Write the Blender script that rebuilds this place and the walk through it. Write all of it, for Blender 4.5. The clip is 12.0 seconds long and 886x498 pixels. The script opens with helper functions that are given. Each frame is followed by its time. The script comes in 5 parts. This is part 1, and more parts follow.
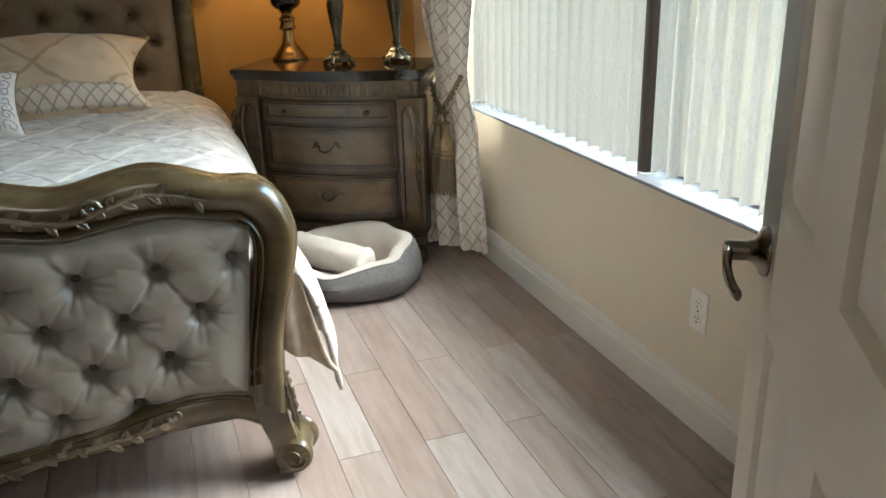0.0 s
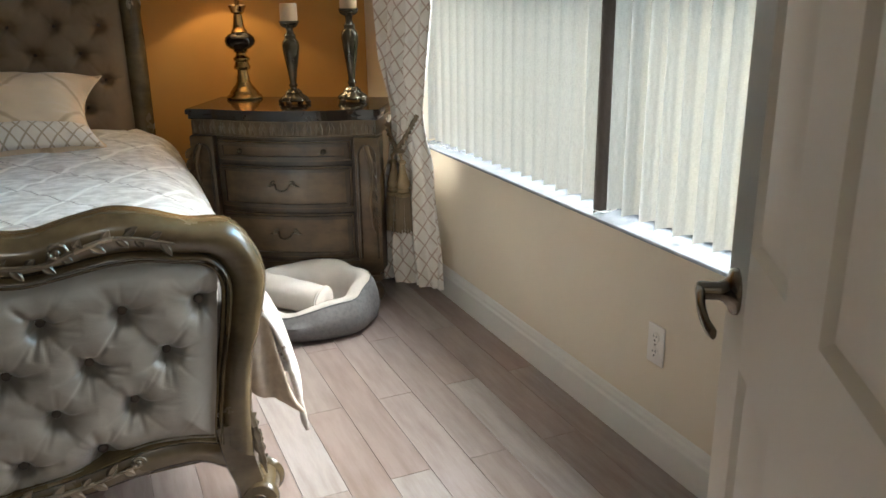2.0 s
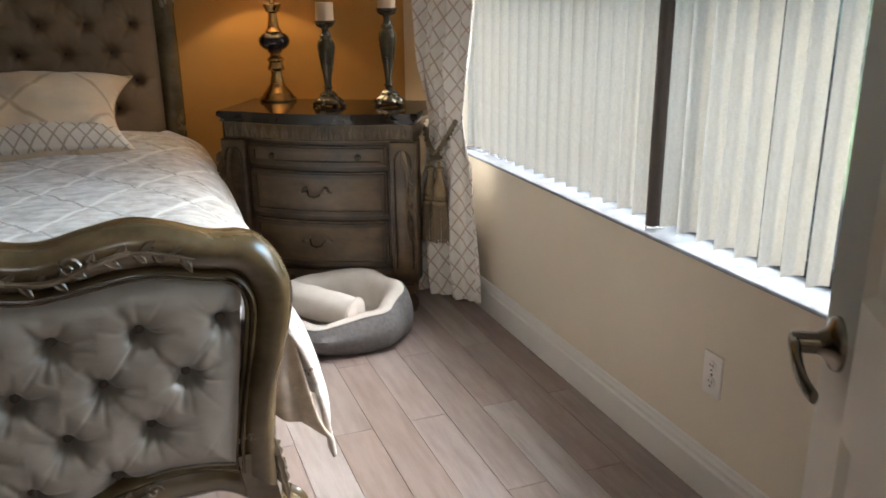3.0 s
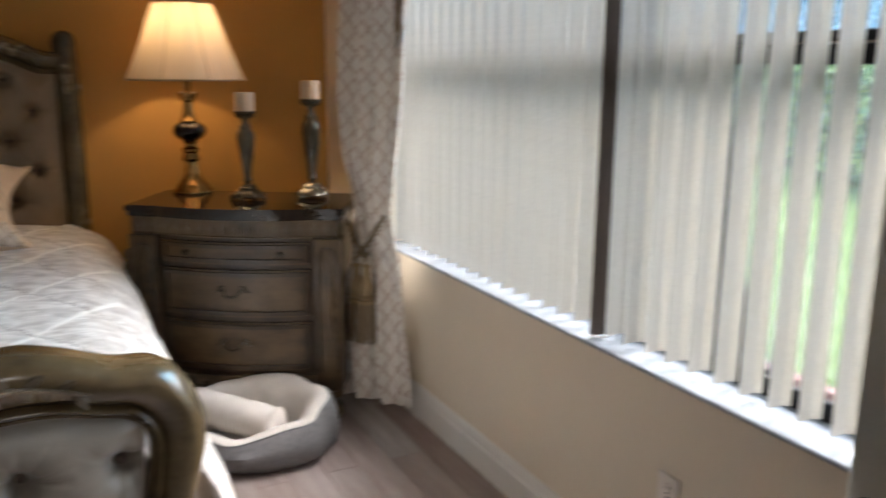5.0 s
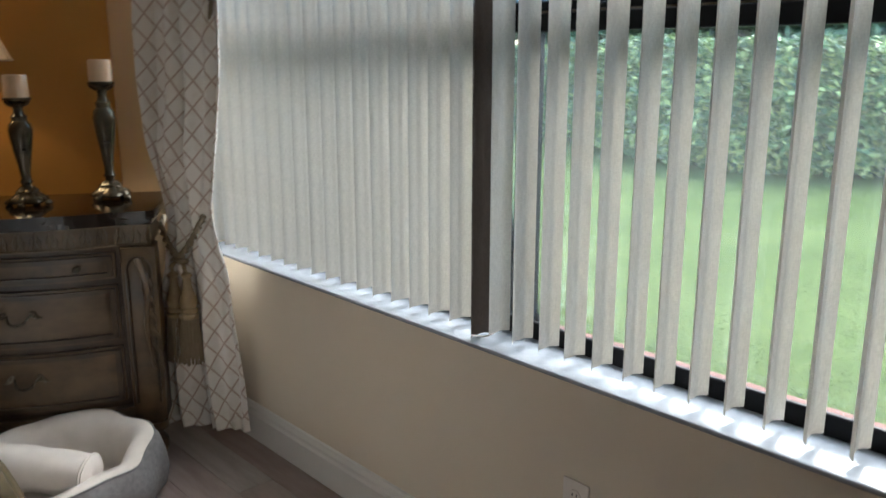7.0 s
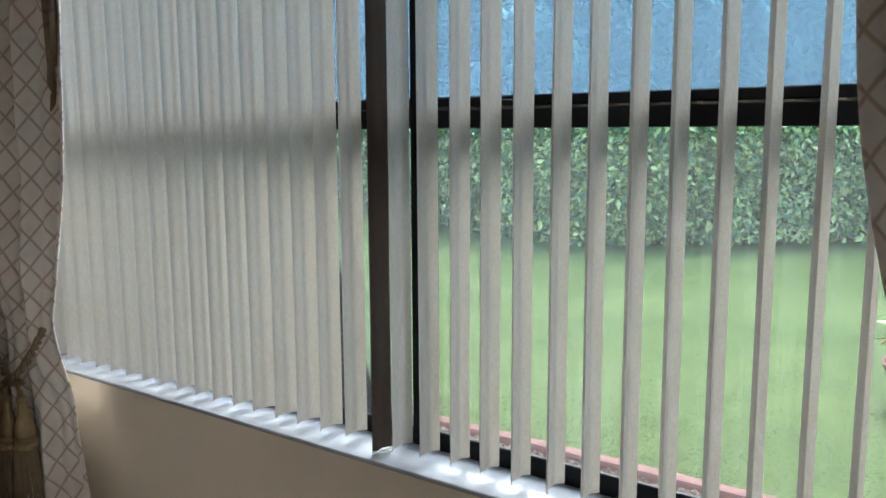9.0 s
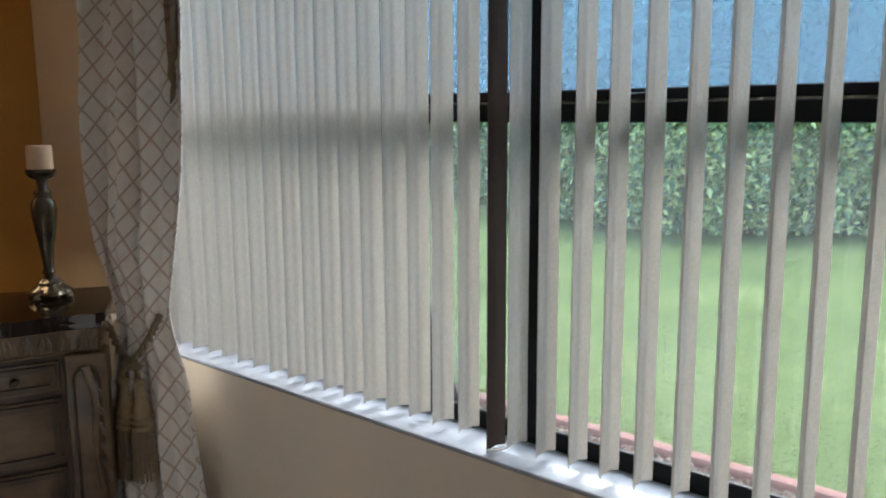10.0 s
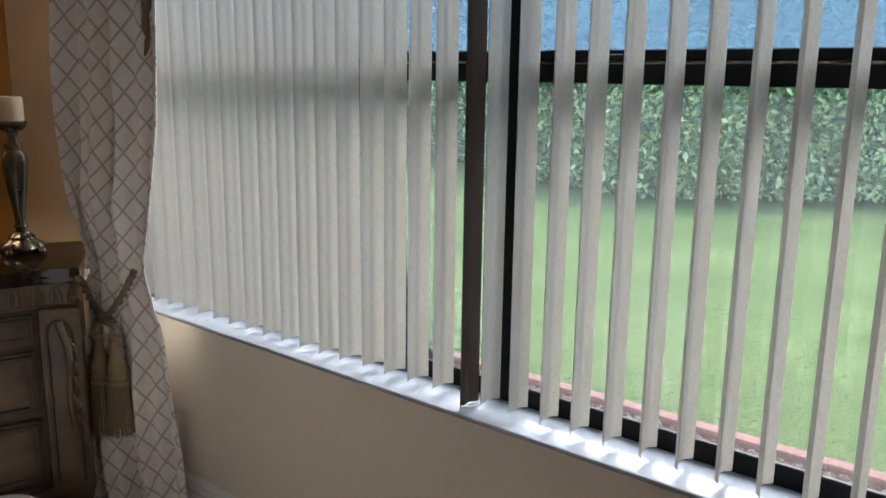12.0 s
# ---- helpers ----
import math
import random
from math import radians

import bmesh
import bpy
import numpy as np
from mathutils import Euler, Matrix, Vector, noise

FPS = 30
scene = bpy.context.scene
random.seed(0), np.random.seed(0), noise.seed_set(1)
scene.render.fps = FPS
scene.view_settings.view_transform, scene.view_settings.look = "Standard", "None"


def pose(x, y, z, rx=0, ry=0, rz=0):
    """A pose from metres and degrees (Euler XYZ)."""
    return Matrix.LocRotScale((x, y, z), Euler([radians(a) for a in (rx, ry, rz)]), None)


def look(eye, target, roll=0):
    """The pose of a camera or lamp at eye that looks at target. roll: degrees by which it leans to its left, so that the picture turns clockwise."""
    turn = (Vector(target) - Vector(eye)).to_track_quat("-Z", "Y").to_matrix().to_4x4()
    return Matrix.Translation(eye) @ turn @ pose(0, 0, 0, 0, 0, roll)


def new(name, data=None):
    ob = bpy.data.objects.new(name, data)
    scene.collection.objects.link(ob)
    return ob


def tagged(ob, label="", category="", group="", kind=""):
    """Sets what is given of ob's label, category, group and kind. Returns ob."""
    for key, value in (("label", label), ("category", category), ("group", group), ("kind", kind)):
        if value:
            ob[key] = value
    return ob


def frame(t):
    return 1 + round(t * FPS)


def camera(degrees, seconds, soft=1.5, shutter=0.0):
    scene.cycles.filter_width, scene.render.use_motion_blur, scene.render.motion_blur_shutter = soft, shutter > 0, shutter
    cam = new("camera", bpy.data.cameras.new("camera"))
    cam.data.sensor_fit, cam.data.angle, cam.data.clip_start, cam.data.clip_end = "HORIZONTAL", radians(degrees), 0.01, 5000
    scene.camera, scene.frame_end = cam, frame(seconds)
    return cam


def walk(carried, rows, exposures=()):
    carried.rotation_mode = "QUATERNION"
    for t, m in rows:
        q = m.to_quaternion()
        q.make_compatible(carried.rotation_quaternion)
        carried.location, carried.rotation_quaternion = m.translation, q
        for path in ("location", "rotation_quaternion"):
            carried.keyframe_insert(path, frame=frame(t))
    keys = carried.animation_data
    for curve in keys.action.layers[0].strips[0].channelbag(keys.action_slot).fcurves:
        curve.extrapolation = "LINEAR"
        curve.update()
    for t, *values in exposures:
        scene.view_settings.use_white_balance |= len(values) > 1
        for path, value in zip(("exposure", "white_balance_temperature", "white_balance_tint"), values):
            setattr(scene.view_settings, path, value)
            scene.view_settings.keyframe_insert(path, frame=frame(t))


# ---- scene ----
cam = camera(57.2, 12.0, shutter=0.5)
PATH = [
    (0, (0.616, 0.487, 1.372), (1.236, 2.258, 0.68), -1.7),
    (0.5, (0.582, 0.463, 1.406), (1.232, 2.23, 0.732), -2.2),
    (1, (0.58, 0.458, 1.406), (1.3, 2.198, 0.732), -1.4),
    (1.5, (0.569, 0.456, 1.41), (1.336, 2.178, 0.741), -0.6),
    (2, (0.546, 0.48, 1.401), (1.308, 2.222, 0.784), -0.9),
    (2.5, (0.591, 0.561, 1.387), (1.325, 2.31, 0.753), -0.6),
    (4.5, (0.606, 0.804, 1.434), (1.173, 2.662, 0.96), -1.4),
    (5, (0.634, 0.838, 1.436), (1.524, 2.576, 1.003), 0.5),
    (5.5, (0.595, 0.856, 1.441), (1.781, 2.404, 0.998), 3.2),
    (6, (0.672, 0.925, 1.411), (1.911, 2.43, 0.968), 3.5),
    (6.5, (0.686, 1.033, 1.409), (1.929, 2.525, 0.93), 3.6),
    (7, (0.625, 1.203, 1.397), (1.94, 2.636, 0.934), 0.0),
    (7.5, (0.57, 1.309, 1.417), (2.09, 2.515, 0.933), -0.6),
    (9.5, (0.634, 1.459, 1.455), (2.247, 2.612, 1.195), -0.6),
    (10, (0.593, 1.509, 1.467), (2.085, 2.802, 1.144), -0.3),
    (10.5, (0.59, 1.513, 1.463), (2.07, 2.806, 1.091), -0.8),
    (11, (0.58, 1.514, 1.468), (2.065, 2.793, 1.07), -1.4),
    (11.5, (0.58, 1.505, 1.466), (2.079, 2.763, 1.052), -1.0),
    (12, (0.585, 1.503, 1.464), (2.101, 2.739, 1.047), 0.8),
]
EXPOSURES = [(0, 4.05, 5750, 0), (2.5, 3.9, 5850, 6), (4.5, 3.68, 5950, 14), (5.0, 3.68, 5900, 12), (5.5, 3.32, 5800, 11), (6.5, 3.27, 5800, 11), (7.0, 3.2, 5700, 7), (7.5, 2.88, 5650, 4), (9.5, 2.98, 5700, 9), (12, 3.02, 5700, 11)]
walk(cam, [(t, look(eye, target, roll)) for t, eye, target, roll in PATH], EXPOSURES)

# ---- world, sun, lamps ----
world = bpy.data.worlds.new("sky")
scene.world = world
world.use_nodes = True
wn = world.node_tree.nodes
sky = wn.new("ShaderNodeTexSky")
sky.sky_type = "NISHITA"
sky.sun_disc = False
sky.sun_elevation, sky.sun_rotation = radians(45), radians(80)
sky.dust_density = 3.0
wn["Background"].inputs["Strength"].default_value = 0.15
world.node_tree.links.new(sky.outputs[0], wn["Background"].inputs["Color"])

sun = bpy.data.lights.new("sun", "SUN")
sun.energy, sun.angle, sun.color = 1.55, radians(55), (1.0, 0.95, 0.87)
SUN_DIR = Vector((math.sin(radians(80)) * math.cos(radians(45)), math.cos(radians(80)) * math.cos(radians(45)), math.sin(radians(45))))
new("sun", sun).matrix_world = look(SUN_DIR * 30, (0, 0, 0))


def lamp_light(name, place, watts, colour, radius):
    li = bpy.data.lights.new(name, "POINT")
    li.energy, li.color, li.shadow_soft_size = watts, colour, radius
    new(name, li).location = place


LAMP = (1.27, 4.50)
lamp_light("bulb_light", (LAMP[0], LAMP[1], 1.60), 0.82, (1.0, 0.74, 0.41), 0.035)
# unseen fill lamp, added behind the doorway to brighten the room
lamp_light("hall_light", (0.3, -1.0, 2.3), 2.5, (1.0, 0.95, 0.88), 0.15)


# ---- materials ----
class Nodes:
    def __init__(self, name):
        self.mat = bpy.data.materials.new(name)
        self.mat.use_nodes = True
        self.t = self.mat.node_tree
        self.b = self.t.nodes["Principled BSDF"]

    def n(self, kind, **inputs):
        node = self.t.nodes.new("ShaderNode" + kind)
        for k, v in inputs.items():
            self.set(node, k.replace("_", " "), v)
        return node

    def set(self, node, key, v):
        sock = node.inputs[int(key)] if key.isdigit() else node.inputs[key]
        if hasattr(v, "is_output"):
            self.t.links.new(v, sock)
        else:
            sock.default_value = v

    def coords(self, which="Object", scale=(1, 1, 1), rot=(0, 0, 0)):
        tc = self.n("TexCoord")
        mp = self.n("Mapping")
        self.t.links.new(tc.outputs[which], mp.inputs["Vector"])
        mp.inputs["Scale"].default_value = scale
        mp.inputs["Rotation"].default_value = [radians(a) for a in rot]
        return mp.outputs[0]

    def noise(self, vec, scale, detail=4.0, rough=0.55):
        return self.n("TexNoise", Vector=vec, Scale=scale, Detail=detail, Roughness=rough).outputs["Fac"]

    def ramp(self, fac, stops):
        r = self.n("ValToRGB", Fac=fac)
        e = r.color_ramp.elements
        while len(e) < len(stops):
            e.new(0.5)
        for el, (p, c) in zip(e, stops):
            el.position, el.color = p, (*c, 1) if len(c) == 3 else c
        return r.outputs[0]

    def math(self, op, a, b=0.0, c=0.0):
        m = self.t.nodes.new("ShaderNodeMath")
        m.operation = op
        for i, v in enumerate((a, b, c)):
            self.set(m, str(i), v)
        return m.outputs[0]

    def mix(self, fac, a, b, mode="MIX"):
        m = self.t.nodes.new("ShaderNodeMix")
        m.data_type, m.blend_type = "RGBA", mode
        for i, v in ((0, fac), (6, a), (7, b)):
            self.set(m, str(i), v if hasattr(v, "is_output") or not isinstance(v, tuple) else (*v, 1)[:4])
        return m.outputs[2]

    def bump(self, height, strength=0.3, dist=0.002):
        self.t.links.new(self.n("Bump", Height=height, Strength=strength, Distance=dist).outputs[0], self.b.inputs["Normal"])

    def out(self, colour=None, rough=0.5, metal=0.0, **more):
        if colour is not None:
            self.set(self.b, "Base Color", colour if hasattr(colour, "is_output") else (*colour, 1))
        self.set(self.b, "Roughness", rough)
        self.set(self.b, "Metallic", metal)
        for k, v in more.items():
            self.set(self.b, k.replace("_", " "), v)
        return self.mat


def plain(name, c, rough=0.5, metal=0.0, vary=0.12, scale=14.0, bump=0.15, dist=0.001, fine=160.0):
    m = Nodes(name)
    v = m.coords()
    big, small = m.noise(v, scale), m.noise(v, fine, 2)
    k = m.math("MULTIPLY_ADD", big, vary * 2, 1 - vary)
    col = m.mix(1.0, c, m.n("CombineColor", Red=k, Green=k, Blue=k).outputs[0], "MULTIPLY")
    m.bump(m.math("ADD", m.math("MULTIPLY", big, 0.5), small), bump, dist)
    return m.out(col, m.math("MULTIPLY_ADD", small, 0.12, rough - 0.06), metal)


def antique(name, dark, light, rough=0.38, metal=0.0, gilt=0.0):
    """Wood or resin with a worn light glaze on what stands proud and dark glaze left in the hollows of its grain."""
    m = Nodes(name)
    v = m.coords(scale=(1, 1, 1))
    a, b, c = m.noise(v, 7, 5), m.noise(m.coords(scale=(3, 3, 9)), 3, 3), m.noise(v, 60, 3)
    mixf = m.math("ADD", m.math("MULTIPLY", a, 0.7), m.math("ADD", m.math("MULTIPLY", b, 0.3), m.math("MULTIPLY", c, 0.06)))
    col = m.ramp(mixf, [(0.36, dark), (0.66, light)])
    m.bump(b, 0.12, 0.001)
    return m.out(col, m.math("MULTIPLY_ADD", a, 0.16, rough - 0.08), metal, Coat_Weight=0.2, Coat_Roughness=0.2)


M_WALL = plain("beige_wall_paint", (0.755, 0.668, 0.535), 0.75, vary=0.05, scale=3, bump=0.25, dist=0.0015, fine=220)
M_OCHRE = plain("ochre_wall_paint", (0.42, 0.205, 0.036), 0.6, vary=0.1, scale=4, bump=0.25, dist=0.0015, fine=220)
M_CEIL = plain("ceiling_paint", (0.75, 0.73, 0.68), 0.85, vary=0.04, bump=0.4, dist=0.002, fine=90)
M_TRIM = plain("white_trim_paint", (0.78, 0.755, 0.71), 0.4, vary=0.05, scale=5, bump=0.06)
M_DOOR = plain("door_paint", (0.80, 0.74, 0.65), 0.42, vary=0.05, scale=3, bump=0.08)
M_SILL = Nodes("marble_sill")
_v = M_SILL.coords()
_n = M_SILL.noise(_v, 9, 8, 0.65)
M_SILL = M_SILL.out(M_SILL.ramp(_n, [(0.35, (0.24, 0.255, 0.28)), (0.55, (0.31, 0.33, 0.36)), (0.8, (0.38, 0.40, 0.43))]), 0.18)

_m = Nodes("laminate_plank")
_oi = _m.n("ObjectInfo").outputs["Random"]
_off = _m.n("CombineXYZ", X=_m.math("MULTIPLY", _oi, 37.0), Y=_m.math("MULTIPLY", _oi, 91.0)).outputs[0]
_g = _m.n("VectorMath")
_m.t.links.new(_m.coords(scale=(9, 1.1, 1)), _g.inputs[0])
_m.t.links.new(_off, _g.inputs[1])
_vec = _g.outputs[0]
_a, _b2 = _m.noise(_vec, 3.0, 6, 0.6), _m.noise(_vec, 22, 3)
_base = _m.ramp(_oi, [(0.0, (0.35, 0.282, 0.256)), (0.35, (0.43, 0.365, 0.347)), (0.7, (0.36, 0.278, 0.25)), (1.0, (0.48, 0.437, 0.42))])
_dark = _m.ramp(_a, [(0.3, (0.62, 0.57, 0.53)), (0.6, (1.0, 1.0, 1.0))])
_col = _m.mix(0.75, _base, _dark, "MULTIPLY")
_col = _m.mix(_m.math("MULTIPLY", _b2, 0.25), _col, (0.22, 0.15, 0.11))
_m.bump(_m.math("ADD", _a, _b2), 0.12, 0.0008)
M_PLANK = _m.out(_col, _m.math("MULTIPLY_ADD", _a, 0.2, 0.26))
M_JOINT = plain("floor_joint", (0.07, 0.05, 0.04), 0.8)

M_BED = antique("antique_gold_wood", (0.04, 0.027, 0.013), (0.10, 0.071, 0.034), 0.25)
M_STAND = antique("antique_silver_wood", (0.028, 0.016, 0.007), (0.132, 0.082, 0.036), 0.42)
# dark glaze with the shade of recesses and moulding lines put into its colour
M_STAND_SHADE = antique("recess_shade_glaze", (0.016, 0.009, 0.004), (0.07, 0.042, 0.018), 0.4)
M_STAND_L = antique("rubbed_silver_wood", (0.04, 0.027, 0.014), (0.165, 0.115, 0.063), 0.4)
M_CARVE = antique("silver_leaf_carving", (0.05, 0.038, 0.023), (0.22, 0.18, 0.125), 0.27, 0.6)
M_MARBLE = Nodes("dark_marble")
_v = M_MARBLE.coords()
_n = M_MARBLE.noise(_v, 12, 9, 0.7)
M_MARBLE = M_MARBLE.out(M_MARBLE.ramp(_n, [(0.45, (0.010, 0.007, 0.005)), (0.62, (0.024, 0.015, 0.010)), (0.8, (0.07, 0.045, 0.03))]), 0.1)

_m = Nodes("satin_upholstery")
_v = _m.coords()
_n = _m.noise(_v, 5, 4)
_col = _m.ramp(_n, [(0.3, (0.15, 0.131, 0.105)), (0.7, (0.20, 0.177, 0.145))])
_m.bump(_m.noise(_m.coords(scale=(1, 1, 3)), 24, 4), 0.2, 0.006)
M_SATIN = _m.out(_col, 0.38, 0.0, Sheen_Weight=0.25, Specular_IOR_Level=0.6)
M_SATIN_B = plain("bronze_upholstery", (0.18, 0.118, 0.064), 0.42, vary=0.15, bump=0.2, dist=0.003, fine=60)
M_BUTTON = plain("covered_button", (0.055, 0.04, 0.03), 0.4)


def lattice(name, base, base2, line, size, width, rough, damask=0.5, angle=45.0, bumpy=0.4, dash=0.0, coords="UV", sheen=0.2, squash=1.0, fine=0.0):
    """Cloth with a woven diamond trellis and a faint damask figure in its ground."""
    m = Nodes(name)
    v = m.coords(coords)
    sep = m.n("SeparateXYZ", Vector=v)
    x, y = sep.outputs[0], m.math("MULTIPLY", sep.outputs[1], squash)
    wob = m.math("MULTIPLY_ADD", m.noise(v, 4, 2), 0.05 * size * 3, 0.0)
    p = m.math("ADD", m.math("ADD", x, y), wob)
    q = m.math("ADD", m.math("SUBTRACT", x, y), wob)
    lines = None
    for c in (p, q):
        d = m.math("PINGPONG", c, size / 2)
        on = m.math("SMOOTH_MIN", 1.0, m.math("MAXIMUM", 0.0, m.math("MULTIPLY_ADD", d, -1.0 / width, 1.4)), 0.2)
        lines = on if lines is None else m.math("MAXIMUM", lines, on)
    if dash:
        lines = m.math("MULTIPLY", lines, m.math("MULTIPLY_ADD", m.noise(v, dash, 1), 1.2, 0.2))
    fig = m.n("TexVoronoi", Vector=v, Scale=1.9 / (fine or size)).outputs["Distance"]
    fig = m.ramp(m.math("ADD", fig, m.math("MULTIPLY", m.noise(v, 6 / (fine or size), 3), 0.6)), [(0.55, (0, 0, 0)), (0.75, (1, 1, 1))])
    ground = m.mix(m.math("MULTIPLY", fig, damask), base, base2)
    col = m.mix(lines, ground, line)
    m.bump(m.math("ADD", lines, m.math("MULTIPLY", m.noise(v, 300, 2), 0.3)), bumpy, 0.002)
    return m.out(col, rough, Sheen_Weight=sheen)


M_CURTAIN = lattice("trellis_curtain", (0.78, 0.725, 0.655), (0.84, 0.80, 0.735), (0.52, 0.40, 0.32), 0.072, 0.0045, 0.36, 0.6, squash=0.82)
def quilt():
    """Damask with light ribbon lines one way and dark beaded lines the other, and a ground streaked across."""
    m = Nodes("quilted_damask")
    v = m.coords("UV")
    sep = m.n("SeparateXYZ", Vector=v)
    x, y = sep.outputs[0], sep.outputs[1]
    wob = m.math("MULTIPLY", m.noise(v, 5, 2), 0.04)

    def line(a, b, width, off):
        c = m.math("ADD", m.math("ADD", m.math("MULTIPLY", x, a), m.math("MULTIPLY", y, b)), m.math("ADD", wob, off))
        d = m.math("PINGPONG", c, 0.125)
        return m.math("MINIMUM", 1.0, m.math("MAXIMUM", 0.0, m.math("MULTIPLY_ADD", d, -1.0 / width, 1.6)))
    light = line(0.82, -0.57, 0.0085, 0.03)
    dark = m.math("MULTIPLY", line(0.79, 0.61, 0.0045, 0.07), m.math("GREATER_THAN", m.math("PINGPONG", m.math("SUBTRACT", x, y), 0.008), 0.0035))
    st = m.noise(m.coords("UV", (9, 17, 1)), 1.7, 5, 0.6)
    fig = m.noise(m.coords("UV", (1, 1, 1)), 13, 4, 0.6)
    g = m.ramp(m.math("ADD", m.math("MULTIPLY", st, 0.55), m.math("MULTIPLY", fig, 0.45)), [(0.40, (0.41, 0.36, 0.32)), (0.49, (0.56, 0.51, 0.46)), (0.58, (0.72, 0.675, 0.62))])
    col = m.mix(light, g, (0.84, 0.80, 0.74))
    col = m.mix(dark, col, (0.20, 0.155, 0.12))
    m.bump(m.math("ADD", m.math("MULTIPLY", light, 1.0), m.math("ADD", m.math("MULTIPLY", st, 0.9), dark)), 0.7, 0.003)
    return m.out(col, m.math("MULTIPLY_ADD", st, -0.25, 0.55), Sheen_Weight=0.2)


M_SPREAD = quilt()
M_LINING = plain("damask_lining", (0.40, 0.325, 0.25), 0.42, vary=0.5, scale=26, bump=0.3, dist=0.003, fine=90)
M_SHAM = lattice("peach_satin", (0.64, 0.475, 0.31), (0.69, 0.53, 0.36), (0.46, 0.32, 0.19), 0.40, 0.013, 0.36, 0.4)
M_BAND = lattice("trellis_band", (0.62, 0.52, 0.42), (0.68, 0.58, 0.48), (0.36, 0.26, 0.17), 0.058, 0.0045, 0.4, 0.3)
M_WHITEP = lattice("white_brocade", (0.82, 0.76, 0.70), (0.70, 0.64, 0.58), (0.78, 0.73, 0.67), 0.30, 0.003, 0.5, 0.4, bumpy=0.3, fine=0.14)

M_FLEECE = plain("cream_fleece", (0.64, 0.58, 0.52), 0.9, vary=0.12, scale=20, bump=0.6, dist=0.002, fine=260)
M_GREYCLOTH = plain("grey_woven_cloth", (0.165, 0.157, 0.155), 0.9, vary=0.4, scale=70, bump=0.6, dist=0.002, fine=300)
M_GOLDCORD = plain("gold_silk_cord", (0.33, 0.24, 0.125), 0.45, vary=0.25, scale=60, bump=0.5, dist=0.002, fine=400)
M_TAUPECORD = plain("taupe_silk_cord", (0.22, 0.165, 0.10), 0.5, vary=0.3, scale=60, bump=0.5, dist=0.002, fine=400)
M_BRASS = plain("aged_brass", (0.36, 0.22, 0.08), 0.22, 1.0, vary=0.2, scale=30, bump=0.05)
M_NICKEL = plain("satin_nickel", (0.19, 0.165, 0.13), 0.2, 1.0, vary=0.04, bump=0.0)
M_PEWTER = antique("pewter_resin", (0.02, 0.015, 0.008), (0.12, 0.096, 0.058), 0.24, 0.5)
M_BLACKGLASS = plain("black_ceramic", (0.008, 0.006, 0.005), 0.07, vary=0.1, bump=0.0)
M_WAX = Nodes("candle_wax").out((0.62, 0.45, 0.29), 0.5, Subsurface_Weight=0.3, Subsurface_Radius=(0.02, 0.012, 0.006))
M_PLASTIC = plain("white_plastic", (0.86, 0.81, 0.76), 0.35, vary=0.03, bump=0.03)
M_SLOT = plain("dark_slot", (0.02, 0.02, 0.02), 0.6)
M_BRONZE = plain("bronze_aluminium", (0.012, 0.012, 0.013), 0.4, 0.0, vary=0.2, bump=0.05)

m = Nodes("lampshade_silk")
_tr = m.n("BsdfTranslucent", Color=(0.50, 0.38, 0.25, 1))
_di = m.n("BsdfDiffuse", Color=(0.70, 0.58, 0.45, 1))
_ms = m.n("MixShader", Fac=0.28)
m.t.links.new(_di.outputs[0], _ms.inputs[1])
m.t.links.new(_tr.outputs[0], _ms.inputs[2])
m.t.links.new(_ms.outputs[0], m.t.nodes["Material Output"].inputs["Surface"])
M_SHADE = m.mat


def slat_cloth(name, c, trans, amount):
    m = Nodes(name)
    v = m.coords()
    n1 = m.noise(m.coords(scale=(420, 420, 60)), 1.0, 3)
    n2 = m.noise(m.coords(scale=(120, 120, 500)), 1.0, 3)
    k = m.math("MULTIPLY_ADD", m.math("ADD", n1, n2), 0.4, 0.60)
    kk = m.n("CombineColor", Red=k, Green=k, Blue=k).outputs[0]
    di, tr = m.n("BsdfDiffuse", Color=m.mix(1.0, c, kk, "MULTIPLY")), m.n("BsdfTranslucent", Color=m.mix(1.0, trans, kk, "MULTIPLY"))
    mx = m.n("MixShader", Fac=amount)
    m.t.links.new(di.outputs[0], mx.inputs[1])
    m.t.links.new(tr.outputs[0], mx.inputs[2])
    m.t.links.new(mx.outputs[0], m.t.nodes["Material Output"].inputs["Surface"])
    return m.mat


M_SLAT = slat_cloth("woven_slat_cloth", (0.50, 0.475, 0.43), (0.575, 0.55, 0.495), 0.53)
M_DARKSLAT = slat_cloth("brown_slat_vinyl", (0.13, 0.105, 0.09), (0.03, 0.022, 0.015), 0.1)


def glass(name, tint, haze=0.0, milky=(0.7, 0.7, 0.7)):
    m = Nodes(name)
    t = m.n("BsdfTransparent", Color=(*tint, 1))
    g = m.n("BsdfGlossy", Color=(0.8, 0.9, 1.0, 1), Roughness=0.02)
    f = m.n("Fresnel", IOR=1.45)
    mx = m.n("MixShader", Fac=f.outputs[0])
    body = t.outputs[0]
    if haze:
        milk = m.n("BsdfTranslucent", Color=(*milky, 1))
        hz = m.n("MixShader", Fac=haze)
        m.t.links.new(body, hz.inputs[1])
        m.t.links.new(milk.outputs[0], hz.inputs[2])
        body = hz.outputs[0]
    m.t.links.new(body, mx.inputs[1])
    m.t.links.new(g.outputs[0], mx.inputs[2])
    m.t.links.new(mx.outputs[0], m.t.nodes["Material Output"].inputs["Surface"])
    return m.mat


